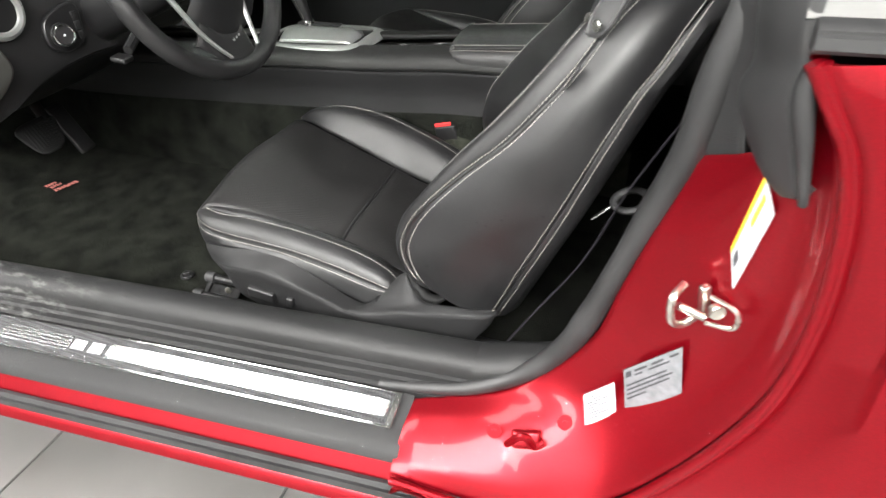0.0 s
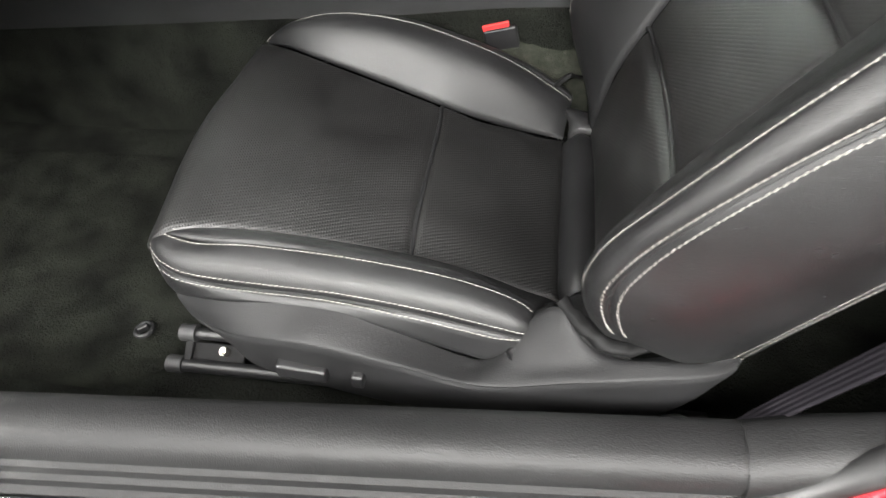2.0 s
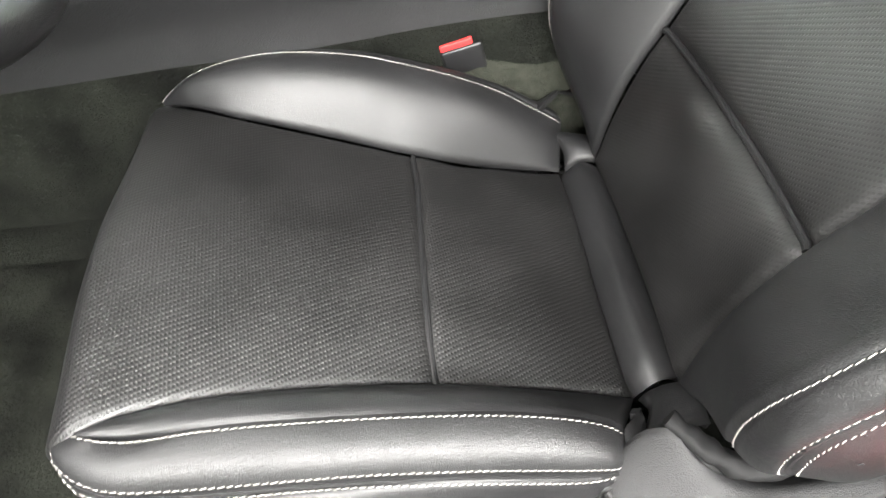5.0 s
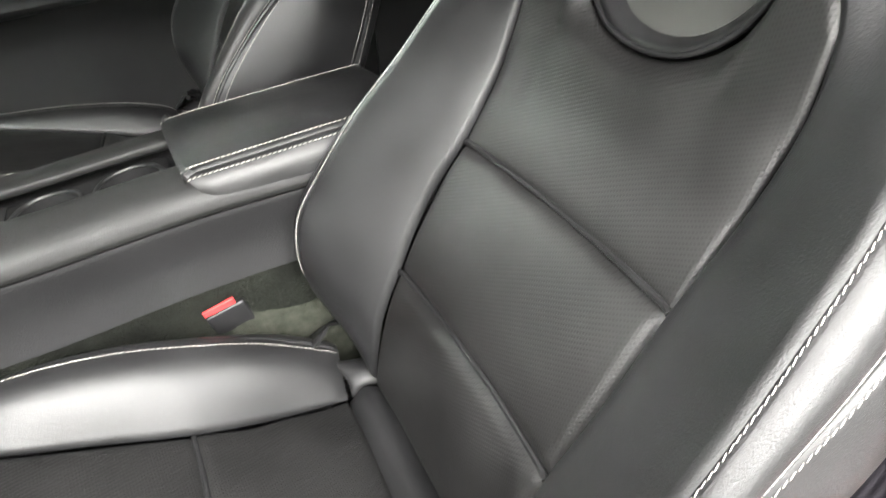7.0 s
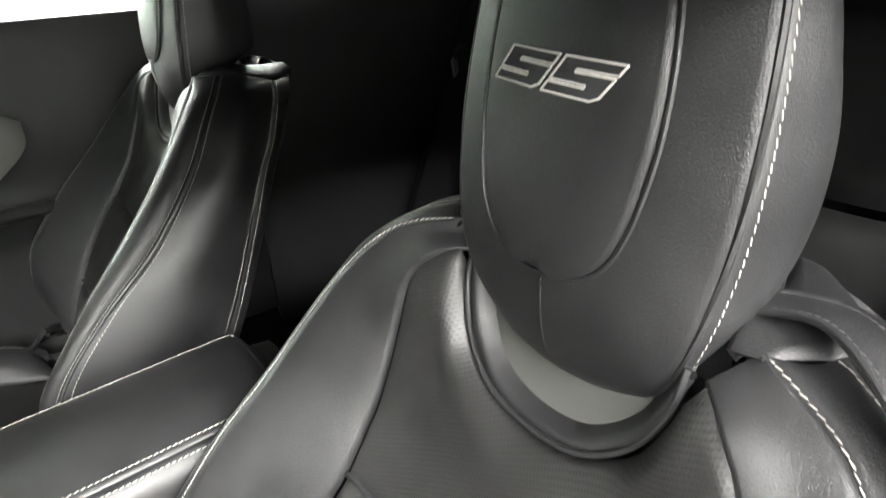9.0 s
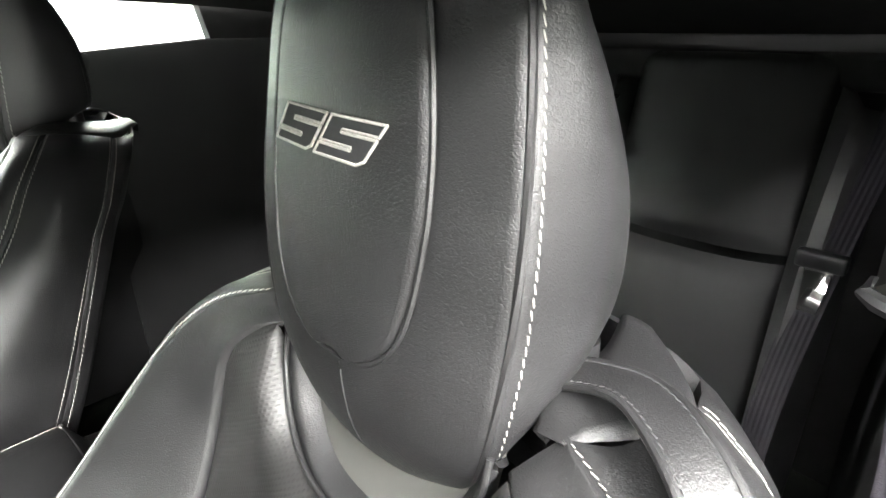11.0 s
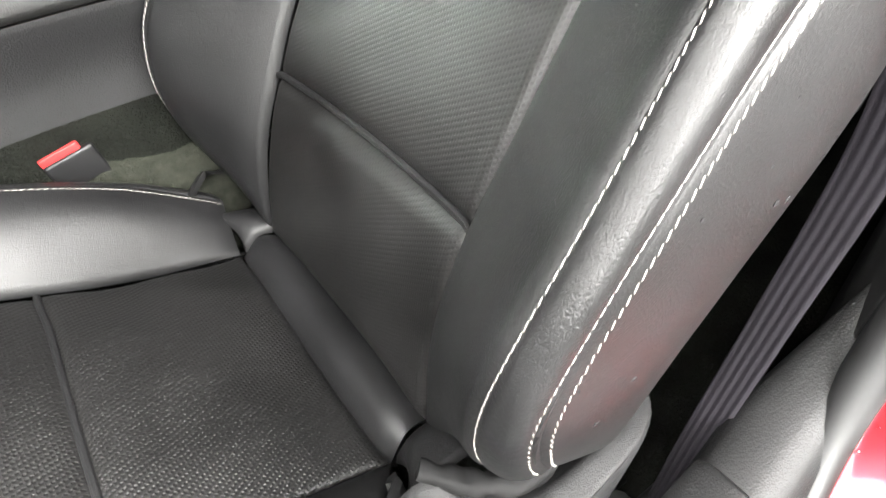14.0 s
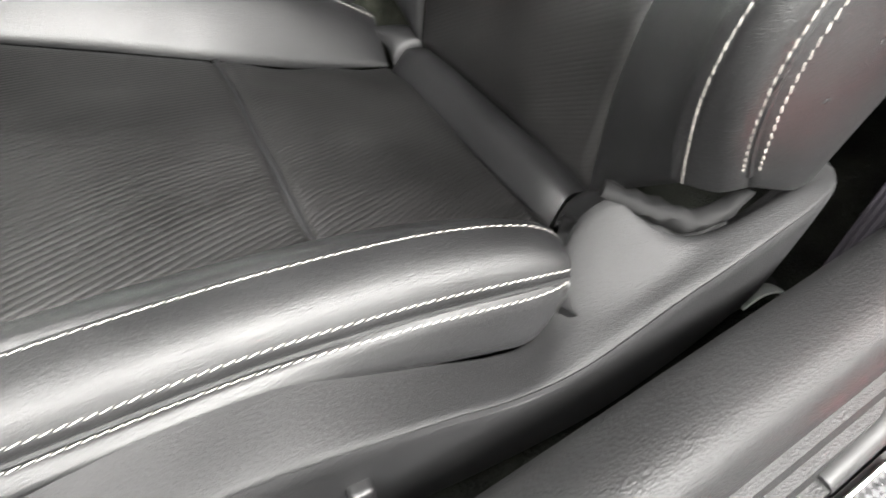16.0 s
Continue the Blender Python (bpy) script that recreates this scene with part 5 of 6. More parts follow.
def seat_base(ob, door):
    hub = -door
    for s in (door, hub):
        top = mirrored([(-0.150, 0.210, 0.512), (-0.138, 0.222, 0.512), (-0.104, 0.233, 0.521), (-0.034, 0.238, 0.528), (0.050, 0.238, 0.521), (0.090, 0.238, 0.505), (0.132, 0.238, 0.480), (0.176, 0.239, 0.458), (0.208, 0.236, 0.449), (0.232, 0.222, 0.468), (0.256, 0.208, 0.502), (0.280, 0.216, 0.524), (0.294, 0.230, 0.512), (0.314, 0.240, 0.494), (0.340, 0.242, 0.484), (0.370, 0.243, 0.491), (0.405, 0.243, 0.506), (0.432, 0.240, 0.510), (0.446, 0.234, 0.504)], s)
        ridge = mirrored([(-0.150, 0.222, 0.500), (-0.132, 0.236, 0.482), (-0.108, 0.247, 0.475), (-0.066, 0.266, 0.491), (-0.030, 0.276, 0.503), (0.015, 0.281, 0.510), (0.060, 0.281, 0.501), (0.093, 0.281, 0.492), (0.133, 0.281, 0.480), (0.165, 0.281, 0.468), (0.196, 0.281, 0.462), (0.225, 0.281, 0.463), (0.253, 0.281, 0.471), (0.288, 0.281, 0.483), (0.321, 0.281, 0.492), (0.371, 0.279, 0.503), (0.410, 0.273, 0.505), (0.440, 0.260, 0.500), (0.454, 0.244, 0.498)], s)
        low = mirrored([(-0.146, 0.218, 0.494), (-0.120, 0.233, 0.468), (-0.090, 0.247, 0.450), (-0.055, 0.263, 0.424), (0.020, 0.269, 0.404), (0.090, 0.271, 0.388), (0.150, 0.272, 0.380), (0.205, 0.272, 0.376), (0.250, 0.272, 0.376), (0.300, 0.271, 0.386), (0.350, 0.270, 0.404), (0.392, 0.266, 0.418), (0.425, 0.257, 0.452), (0.446, 0.243, 0.480)], s)
        n = 40
        inner, outer = sample(top, n), sample(ridge, n)
        crease = []
        for p, q in zip(inner, outer):
            back = min(1.0, max(0.0, (q.x - 0.20) / 0.05))
            side = p.lerp(q, 0.6) + Vector((0, s * 0.002, 0.0015))
            crease.append(side.lerp(Vector((q.x - 0.004, s * min(0.259, abs(q.y) - 0.010), q.z + 0.003)), back))
        upper = Skin([inner, [p.lerp(q, 0.5) for p, q in zip(inner, crease)], crease, [p.lerp(q, 0.6) + Vector((0, 0, 0.001)) for p, q in zip(crease, outer)], outer], (0, s * 0.6, 1), 70, 16, tuck=0.003, radius=0.005, wall=0.006)
        shield = part("side_shield", upper.mesh(), PLASTIC, ob, "grained black plastic side shield")
        lower = Skin([ridge, low], (0, s, 0), 60, 6, puff=0.002, tuck=0.002, wall=0.006)
        part("shield_face", lower.mesh(), PLASTIC, shield)
        if s == door:
            part("seat_switch", block((0.012, s * 0.2790, 0.459), (0.056, 0.016, 0.021), 0.004, Euler((0, radians(6), 0)).to_matrix()), PLASTIC_DARK, shield, "long seat adjustment switch")
            part("seat_switch", block((0.074, s * 0.2800, 0.456), (0.014, 0.016, 0.021), 0.004, Euler((0, radians(6), 0)).to_matrix()), PLASTIC_DARK, shield, "short seat adjustment switch")
            boot = join(tube([(0.280, s * 0.206, 0.524), (0.300, s * 0.226, 0.514), (0.322, s * 0.238, 0.503), (0.345, s * 0.245, 0.502), (0.366, s * 0.246, 0.514)], [0.007, 0.009, 0.010, 0.009, 0.006], 30, 14, 0.75), tube([(0.284, s * 0.212, 0.512), (0.304, s * 0.232, 0.498), (0.328, s * 0.242, 0.489), (0.352, s * 0.246, 0.494)], [0.006, 0.008, 0.008, 0.005], 24, 12, 0.7))
            for v in boot.verts:
                v.co += Vector((0.5, 1, 1)) * 0.003 * noise.noise(v.co * 90)
            part("fabric_boot", boot, TRIM_DARK, shield, "crumpled black fabric boot at the hinge")
    for s in (1, -1):
        # channel rail: an outer and an inner bar with capped ends, a cross plate and its bolt
        rail = part("seat_rail", tube([(-0.186, s * 0.243, 0.374), (0.45, s * 0.243, 0.374)], 0.0085, 10, 10), PLASTIC_DARK, ob, "black steel seat rail")
        part("inner_bar", tube([(-0.172, s * 0.209, 0.396), (0.45, s * 0.209, 0.390)], 0.0075, 10, 10), PLASTIC_DARK, rail)
        for x, y, z in ((-0.192, 0.243, 0.374), (-0.180, 0.209, 0.396)):
            part("end_cap", tube([(x - 0.009, s * y, z), (x + 0.012, s * y, z)], 0.0115, 4, 14), RUBBER, rail)
        part("cross_plate", block((-0.140, s * 0.226, 0.378), (0.075, 0.026, 0.005), 0.0015, Euler((radians(-25 * s), 0, 0)).to_matrix()), TRIM_DARK, rail)
        part("front_strut", block((-0.176, s * 0.226, 0.386), (0.010, 0.030, 0.006), 0.002, Euler((radians(-30 * s), 0, 0)).to_matrix()), TRIM_DARK, rail)
        part("rail_bolt", disc((-0.128, s * 0.226, 0.386), 0.0055, 0.012, (-0.3, s * 0.4, 1), 0.0015), STEEL, rail)
        part("rail_foot", block((-0.150, s * 0.232, 0.368), (0.05, 0.030, 0.014), 0.003), PLASTIC_DARK, rail)
    part("seat_pan", block((0.06, 0, 0.405), (0.40, 0.40, 0.06), 0.02), PLASTIC_DARK, ob)


driver = car_seat("black leather bucket seat with pale stitching and a worn door-side bolster", -1)
driver.location = (0, 0.405, 0)
passenger = car_seat("black leather bucket seat with pale stitching beside the centre console", 1)
passenger.location = (-0.062, 1.19, 0.058)


# ---- centre console ----
def cup_cell(x, y, z, hx, hy, r, deep=0.062):
    """A square of the tray with a round well sunk into it."""
    bm, n = bmesh.new(), 40
    outer, rim, foot = [], [], []
    for k in range(n):
        c, s = math.cos(2 * math.pi * k / n), math.sin(2 * math.pi * k / n)
        f = 1 / max(abs(c), abs(s))
        outer.append(bm.verts.new((x + hx * c * f, y + hy * s * f, z + 0.09 * hx * c * f)))
        rim.append(bm.verts.new((x + r * c, y + r * s, z + 0.09 * r * c)))
        foot.append(bm.verts.new((x + r * 0.92 * c, y + r * 0.92 * s, z - deep)))
    for k in range(n):
        j = (k + 1) % n
        bm.faces.new((outer[k], outer[j], rim[j], rim[k]))
        bm.faces.new((rim[k], rim[j], foot[j], foot[k]))
    bm.faces.new(foot)
    bmesh.ops.recalc_face_normals(bm, faces=bm.faces[:])
    return bm


def console():
    ob = thing("centre_console", (0.05, 0.8, 0.36), "black leather-wrapped centre console with two cup holders", "console")
    mid = 0.797

    def rows_for(s, pts):
        return [[(x, mid + s * d, z + dz) for x, dz in ((-1.34, -0.03), (-0.9, -0.03), (-0.45, -0.012), (-0.2, 0.0), (0.0, 0.008), (0.2, 0.022), (0.5, 0.024))] for d, z in pts]

    for s in (-1, 1):
        skirt = Skin(rows_for(s, [(0.139, 0.36), (0.134, 0.46), (0.120, 0.545), (0.112, 0.568)]), (0, s, 0), 40, 14, tuck=0.003, wall=0.012, ripple=0.004)
        part("tunnel_skirt", skirt.mesh(), CARPET, ob, "black carpet on the tunnel side")
        wall = Skin(rows_for(s, [(0.112, 0.545), (0.106, 0.565), (0.100, 0.61), (0.106, 0.655), (0.108, 0.664)]), (0, s, 0), 40, 20, tuck=0.002, wall=0.02)
        part("side_panel", wall.mesh(), CONSOLE, ob, "soft black side panel")
        rail = Skin(rows_for(s, [(0.1085, 0.667), (0.105, 0.684), (0.090, 0.698), (0.060, 0.706), (0.042, 0.706), (0.036, 0.698)]), (0, s * 0.7, 1), 40, 14, puff=0.003, tuck=0.003, wall=0.016)
        part("top_rail", rail.mesh(), RAIL, ob, "grained black rail along the top")
    tray = Skin([[(-1.3, mid + d, 0.655), (-0.6, mid + d, 0.668), (-0.3, mid + d, 0.680), (-0.026, mid + d, 0.689)] for d in (-0.045, 0.045)], (0, 0, 1), 20, 8, tuck=0, wall=0.01)
    part("tray", tray.mesh(), PLASTIC, ob)
    for x in (0.022, 0.118):
        part("cup_holder", cup_cell(x, mid, 0.691 + 0.09 * (x - 0.022), 0.048, 0.045, 0.040, 0.09), TRIM_DARK, ob, "round black cup holder")
        part("cup_rim", tube([(x + 0.041 * math.cos(a), mid + 0.041 * math.sin(a), 0.6925 + 0.09 * (x - 0.022 + 0.041 * math.cos(a))) for a in [k * math.pi / 8 for k in range(17)]], 0.0028, 48, 8, closed=True), PLASTIC_DARK, ob)
    # padded armrest lid
    xs = (0.172, 0.20, 0.30, 0.40, 0.455)
    lid = thing("armrest_lid", (0.31, mid, 0.70), "black leather armrest lid with double pale stitching", "armrest")
    near = [(x + 0.008, mid - 0.088, 0.736 + (x - 0.17) * 0.06) for x in xs]
    far = [(x, mid + 0.088, 0.736 + (x - 0.17) * 0.06) for x in xs]
    top = Skin([near, [(x + 0.004, mid - 0.04, 0.743 + (x - 0.17) * 0.06) for x in xs], [(x, mid + 0.04, 0.743 + (x - 0.17) * 0.06) for x in xs], far], (0, 0, 1), 30, 14, puff=0.004, tuck=0.004, wall=0.03)
    pad = part("pad", top.mesh(), LEATHER, lid)
    low = [(x, mid - 0.107, 0.689 + (x - 0.17) * 0.02) for x in (0.210, 0.23, 0.32, 0.41, 0.46)]
    side = Skin([near, [tuple(Vector(p).lerp(Vector(q), 0.4) + Vector((0, -0.006, 0.003))) for p, q in zip(near, low)], low], (0, -1, 0.5), 30, 8, puff=0.002, tuck=0.003, wall=0.02)
    part("side_pad", side.mesh(), LEATHER, lid)
    side_far = Skin([far, [(x + 0.03, mid + 0.105, 0.69) for x in xs]], (0, 1, 0.5), 30, 6, puff=0.003, tuck=0.003, wall=0.02)
    part("side_pad", side_far.mesh(), LEATHER, lid)
    face = Skin([[near[0], (0.176, mid, 0.742), far[0]], [low[0], (0.19, mid, 0.695), (0.20, mid + 0.105, 0.69)]], (-1, 0, 0.2), 20, 6, tuck=0.002, wall=0.01)
    part("front_face", face.mesh(), LEATHER, lid)
    for line in (top.line(0.05), side.line(0.14), top.line(0.95)):
        part("seam_stitching", stitches(line, 0.0062, 0.0050, 0.0013, 0.0009), THREAD, pad, "pale contrast stitching")
    back = Skin([[near[-1], (0.46, mid, 0.76), far[-1]], [(0.50, mid - 0.10, 0.67), (0.51, mid, 0.68), (0.50, mid + 0.10, 0.67)]], (1, 0, 0.3), 12, 6, tuck=0.002, wall=0.01)
    part("rear_face", back.mesh(), LEATHER, lid)
    # gear lever in a silver bezel
    gear = thing("gear_selector", (-0.2, mid, 0.69), "silver gear selector bezel with a stitched black lever", "gear lever")
    ring = [(-0.37, 0.735), (-0.36, 0.90), (-0.20, 0.91), (-0.06, 0.885), (-0.045, 0.80), (-0.06, 0.722), (-0.20, 0.712)]
    rim = Skin([[(x, y, 0.694 + 0.04 * (x + 0.3)) for x, y in ring + ring[:1]], [(-0.21 + (x + 0.21) * 0.82, 0.808 + (y - 0.808) * 0.80, 0.708 + 0.04 * (x + 0.3)) for x, y in ring + ring[:1]]], (0, 0, 1), 60, 6, puff=0.004, tuck=0.002, wall=0.012, ends=False)
    part("bezel", rim.mesh(), SILVER, gear)
    dome = Skin([[(-0.31, 0.76, 0.704), (-0.2, 0.755, 0.708), (-0.10, 0.765, 0.712)], [(-0.32, 0.81, 0.716), (-0.2, 0.81, 0.728), (-0.09, 0.81, 0.720)], [(-0.31, 0.86, 0.704), (-0.2, 0.865, 0.708), (-0.10, 0.855, 0.712)]], (0, 0, 1), 20, 12, puff=0.006, tuck=0.008, wall=0.02)
    part("shift_plate", dome.mesh(), SILVER, gear)
    part("shift_slot", block((-0.205, 0.81, 0.738), (0.12, 0.022, 0.004), 0.0015), PLASTIC_DARK, gear)
    knob = part("lever", tube([(-0.235, 0.81, 0.735), (-0.255, 0.81, 0.80), (-0.275, 0.81, 0.87), (-0.30, 0.81, 0.90)], [0.011, 0.016, 0.021, 0.014], 24, 12), LEATHER, gear)
    part("lever_stitching", stitches([(p + Vector((0.0, -0.016, 0)), Vector((0, -1, 0))) for p in sample([(-0.236, 0.812, 0.745), (-0.255, 0.806, 0.80), (-0.275, 0.802, 0.86)], 20)]), THREAD, knob)
    part("lever_collar", disc((-0.236, 0.81, 0.741), 0.015, 0.012, (0.2, 0, 1), 0.003), CHROME, knob)


console()


def tunnel_carpet():
    patch = Skin([[(0.17, 0.655, 0.36), (0.30, 0.655, 0.36), (0.6, 0.655, 0.36)], [(0.17, 0.662, 0.50), (0.30, 0.662, 0.50), (0.6, 0.662, 0.50)], [(0.185, 0.679, 0.572), (0.30, 0.683, 0.560), (0.6, 0.685, 0.55)]], (0, -1, 0.2), 20, 10, tuck=0.003, wall=0.008, ripple=0.004)
    setting("tunnel_carpet", patch.mesh(), CARPET_OLIVE, "worn olive-black carpet on the tunnel side", "carpet")


tunnel_carpet()


# ---- belts ----
def belt_strip(edges_a, edges_b, out, parent, name="webbing"):
    return part(name, Skin([edges_a, edges_b], out, 60, 6, tuck=0.0006, radius=0.004, wall=0.0012).mesh(), WEBBING, parent)


def driver_belt():
    ob = thing("seat_belt", (0.66, 0.14, 0.36), "purple-grey seat belt hanging beside the driver's seat", "seat belt")
    mid = [(0.815, 0.170, 1.020), (0.792, 0.172, 1.026), (0.772, 0.171, 1.000), (0.735, 0.162, 0.963), (0.690, 0.156, 0.900), (0.645, 0.149, 0.815), (0.620, 0.145, 0.760), (0.580, 0.132, 0.660), (0.520, 0.126, 0.555), (0.470, 0.122, 0.465), (0.440, 0.12, 0.40)]
    half = [(0.000, -0.0215, -0.002), (-0.001, -0.0215, 0.000), (-0.002, -0.021, 0.002), (-0.0035, -0.021, 0.004), (-0.0038, -0.020, 0.004), (-0.0038, -0.020, 0.004), (-0.0035, -0.020, 0.004), (-0.003, -0.017, 0.004), (-0.002, -0.014, 0.003), (0.000, -0.012, 0.003), (0.000, -0.010, 0.003)]
    a = [tuple(p + q for p, q in zip(m, h)) for m, h in zip(mid, half)]
    b = [tuple(p - q for p, q in zip(m, h)) for m, h in zip(mid, half)]
    belt_strip(a, b, (-1, -0.3, 0.3), ob)
    # latch plate riding on the belt
    c, major, minor = Vector((0.629, 0.148, 0.754)), Vector((0.020, -0.004, 0.009)), Vector((-0.003, 0.018, 0.004))
    tongue = part("latch_handle", tube([c + major * math.cos(a) + minor * math.sin(a) for a in [k * math.pi / 8 for k in range(17)]], 0.0058, 50, 10, 0.8, closed=True), PLASTIC, ob, "black plastic latch handle")
    root, tip, flat = Vector((0.609, 0.150, 0.742)), Vector((0.586, 0.150, 0.717)), Vector((0.0018, 0.0096, -0.0019))
    part("latch_tongue", slab([root + flat, root - flat, tip - flat * 0.8, tip + flat * 0.8], 0.0028, (root - tip).cross(flat), 0.0008), BRUSHED, tongue, "bright steel latch tongue")
    part("anchor_tab", Skin([[(0.388, 0.142, 0.398), (0.402, 0.138, 0.412), (0.420, 0.134, 0.408), (0.432, 0.130, 0.394)], [(0.396, 0.150, 0.396), (0.410, 0.150, 0.406), (0.424, 0.148, 0.402), (0.434, 0.144, 0.392)]], (0, -0.5, 1), 16, 6, tuck=0.001, wall=0.002).mesh(), SILVER, ob, "pale metal anchor tab")
    part("floor_anchor", block((0.455, 0.12, 0.375), (0.05, 0.03, 0.05), 0.008), PLASTIC_DARK, ob)


driver_belt()


def passenger_belt():
    ob = thing("seat_belt", (1.18, 1.42, 0.36), "dark grey seat belt hanging beside the rear seat", "seat belt")
    mid = [(1.275, 1.41, 1.115), (1.245, 1.41, 1.05), (1.206, 1.41, 0.95), (1.148, 1.41, 0.82), (1.088, 1.41, 0.68), (1.0, 1.41, 0.45)]
    a = [(x - 0.018, y - 0.014, z) for x, y, z in mid]
    b = [(x + 0.018, y + 0.010, z) for x, y, z in mid]
    belt_strip(a, b, (-0.5, -1, 0), ob)
    part("latch_plate", block((1.200, 1.386, 0.950), (0.03, 0.006, 0.045), 0.002, Euler((0, radians(-20), radians(35))).to_matrix()), SILVER, ob, "bright steel latch plate")
    part("latch_handle", block((1.212, 1.386, 0.982), (0.05, 0.014, 0.02), 0.005, Euler((0, radians(-20), radians(35))).to_matrix()), PLASTIC_DARK, ob)


passenger_belt()


def buckle(x, y, z, label):
    ob = thing("seat_belt_buckle", (x, y, 0.40), label, "belt buckle")
    turn = Euler((0, radians(-12), 0)).to_matrix()
    up = turn @ Vector((0, 0, 1))
    c = Vector((x, y, z))
    part("body", block(c - up * 0.044 + Vector((0.005, 0.001, 0)), (0.052, 0.031, 0.084), 0.004, turn), PLASTIC_DARK, ob)
    part("release_button", block(c, (0.041, 0.023, 0.009), 0.0015, turn), BUCKLE_RED, ob, "red release button")
    part("cable_clip", tube([c + Vector((0.034, -0.004, -0.004)), c + Vector((0.050, 0.000, 0.006)), c + Vector((0.066, 0.004, 0.010))], 0.002, 12, 6), STEEL, ob)
    part("stalk", tube([c - up * 0.055, c - up * 0.10 + Vector((0.02, 0, 0)), c - up * 0.16 + Vector((0.05, 0, 0))], 0.012, 12, 8, 0.5), PLASTIC_DARK, ob)
    return ob


buckle(0.1685, 0.686, 0.565, "black seat belt buckle with a red button beside the tunnel")


def guide_strap():
    """Leather loop on the shoulder that guides the belt."""
    ob = thing("belt_guide_strap", (0.60, 0.23, 1.0), "black leather belt guide strap with a chrome snap", "strap")
    mid = [(0.628, 0.325, 1.002), (0.630, 0.292, 1.014), (0.622, 0.258, 1.022), (0.600, 0.221, 1.014), (0.580, 0.194, 0.991), (0.568, 0.180, 0.969), (0.561, 0.172, 0.954), (0.558, 0.169, 0.947)]
    wide = [(0.014, 0.004, 0.0), (0.014, 0.003, 0.0), (0.014, -0.004, 0.0), (0.0135, -0.007, 0.0), (0.0145, -0.007, 0.001), (0.0150, -0.007, 0.002), (0.0130, -0.006, 0.002), (0.006, -0.003, 0.001)]
    a = [tuple(p + q for p, q in zip(m, w)) for m, w in zip(mid, wide)]
    b = [tuple(p - q for p, q in zip(m, w)) for m, w in zip(mid, wide)]
    s = Skin([a, mid, b], (-0.6, -0.8, 0.3), 40, 10, puff=0.001, tuck=0.002, radius=0.003, wall=0.007)
    band = part("band", s.mesh(), LEATHER, ob)
    for u in (0.04, 0.96):
        part("edge_welt", tube([p for p, n in s.line(u)][::3], 0.0024, 40, 8), LEATHER, band)
        part("seam_stitching", stitches(s.line(u * 0.80 + 0.10), 0.005, 0.0034, 0.0008), THREAD_DARK, band)
    out = Vector((-0.62, -0.76, 0.1)).normalized()
    part("snap", disc(Vector((0.577, 0.189, 0.957)) + out * 0.025, 0.0068, 0.005, out, 0.002), SNAP, ob, "chrome snap stud")
    part("snap", disc(Vector((0.5615, 0.2075, 0.957)) + out * 0.019, 0.0080, 0.005, out, 0.002), SNAP, ob, "chrome snap stud")


guide_strap()


def seat_tag():
    ob = thing("seat_tag", (0.54, 0.15, 0.89), "small black woven tag sewn into the seat's side seam", "tag")
    a, b = Vector((0.553, 0.1560, 0.916)), Vector((0.538, 0.1525, 0.889))
    out = Vector((-0.80, 0.10, 0.50)).normalized()
    side = (b - a).cross(out).normalized()
    if side.y > 0:
        side = -side
    part("cloth", slab([a + out * 0.003, b + out * 0.003, b + out * 0.003 + side * 0.011, a + out * 0.003 + side * 0.011], 0.0016, out, 0.0004), THREAD_BLACK, ob)
    text = bpy.data.curves.new("lettering", "FONT")
    text.body, text.size, text.extrude = "AIRBAG", 0.0078, 0.0002
    text.align_x, text.align_y = "CENTER", "CENTER"
    text.materials.append(THREAD)
    lab = new("lettering", text)
    along = (a - b).normalized()
    up = out.cross(along).normalized()
    m = Matrix((along, up, out)).transposed().to_4x4()
    m.translation = (a + b) / 2 + side * 0.0055 + out * 0.0054 - Vector(ob.location)
    lab.matrix_basis = m
    lab.parent = ob


seat_tag()


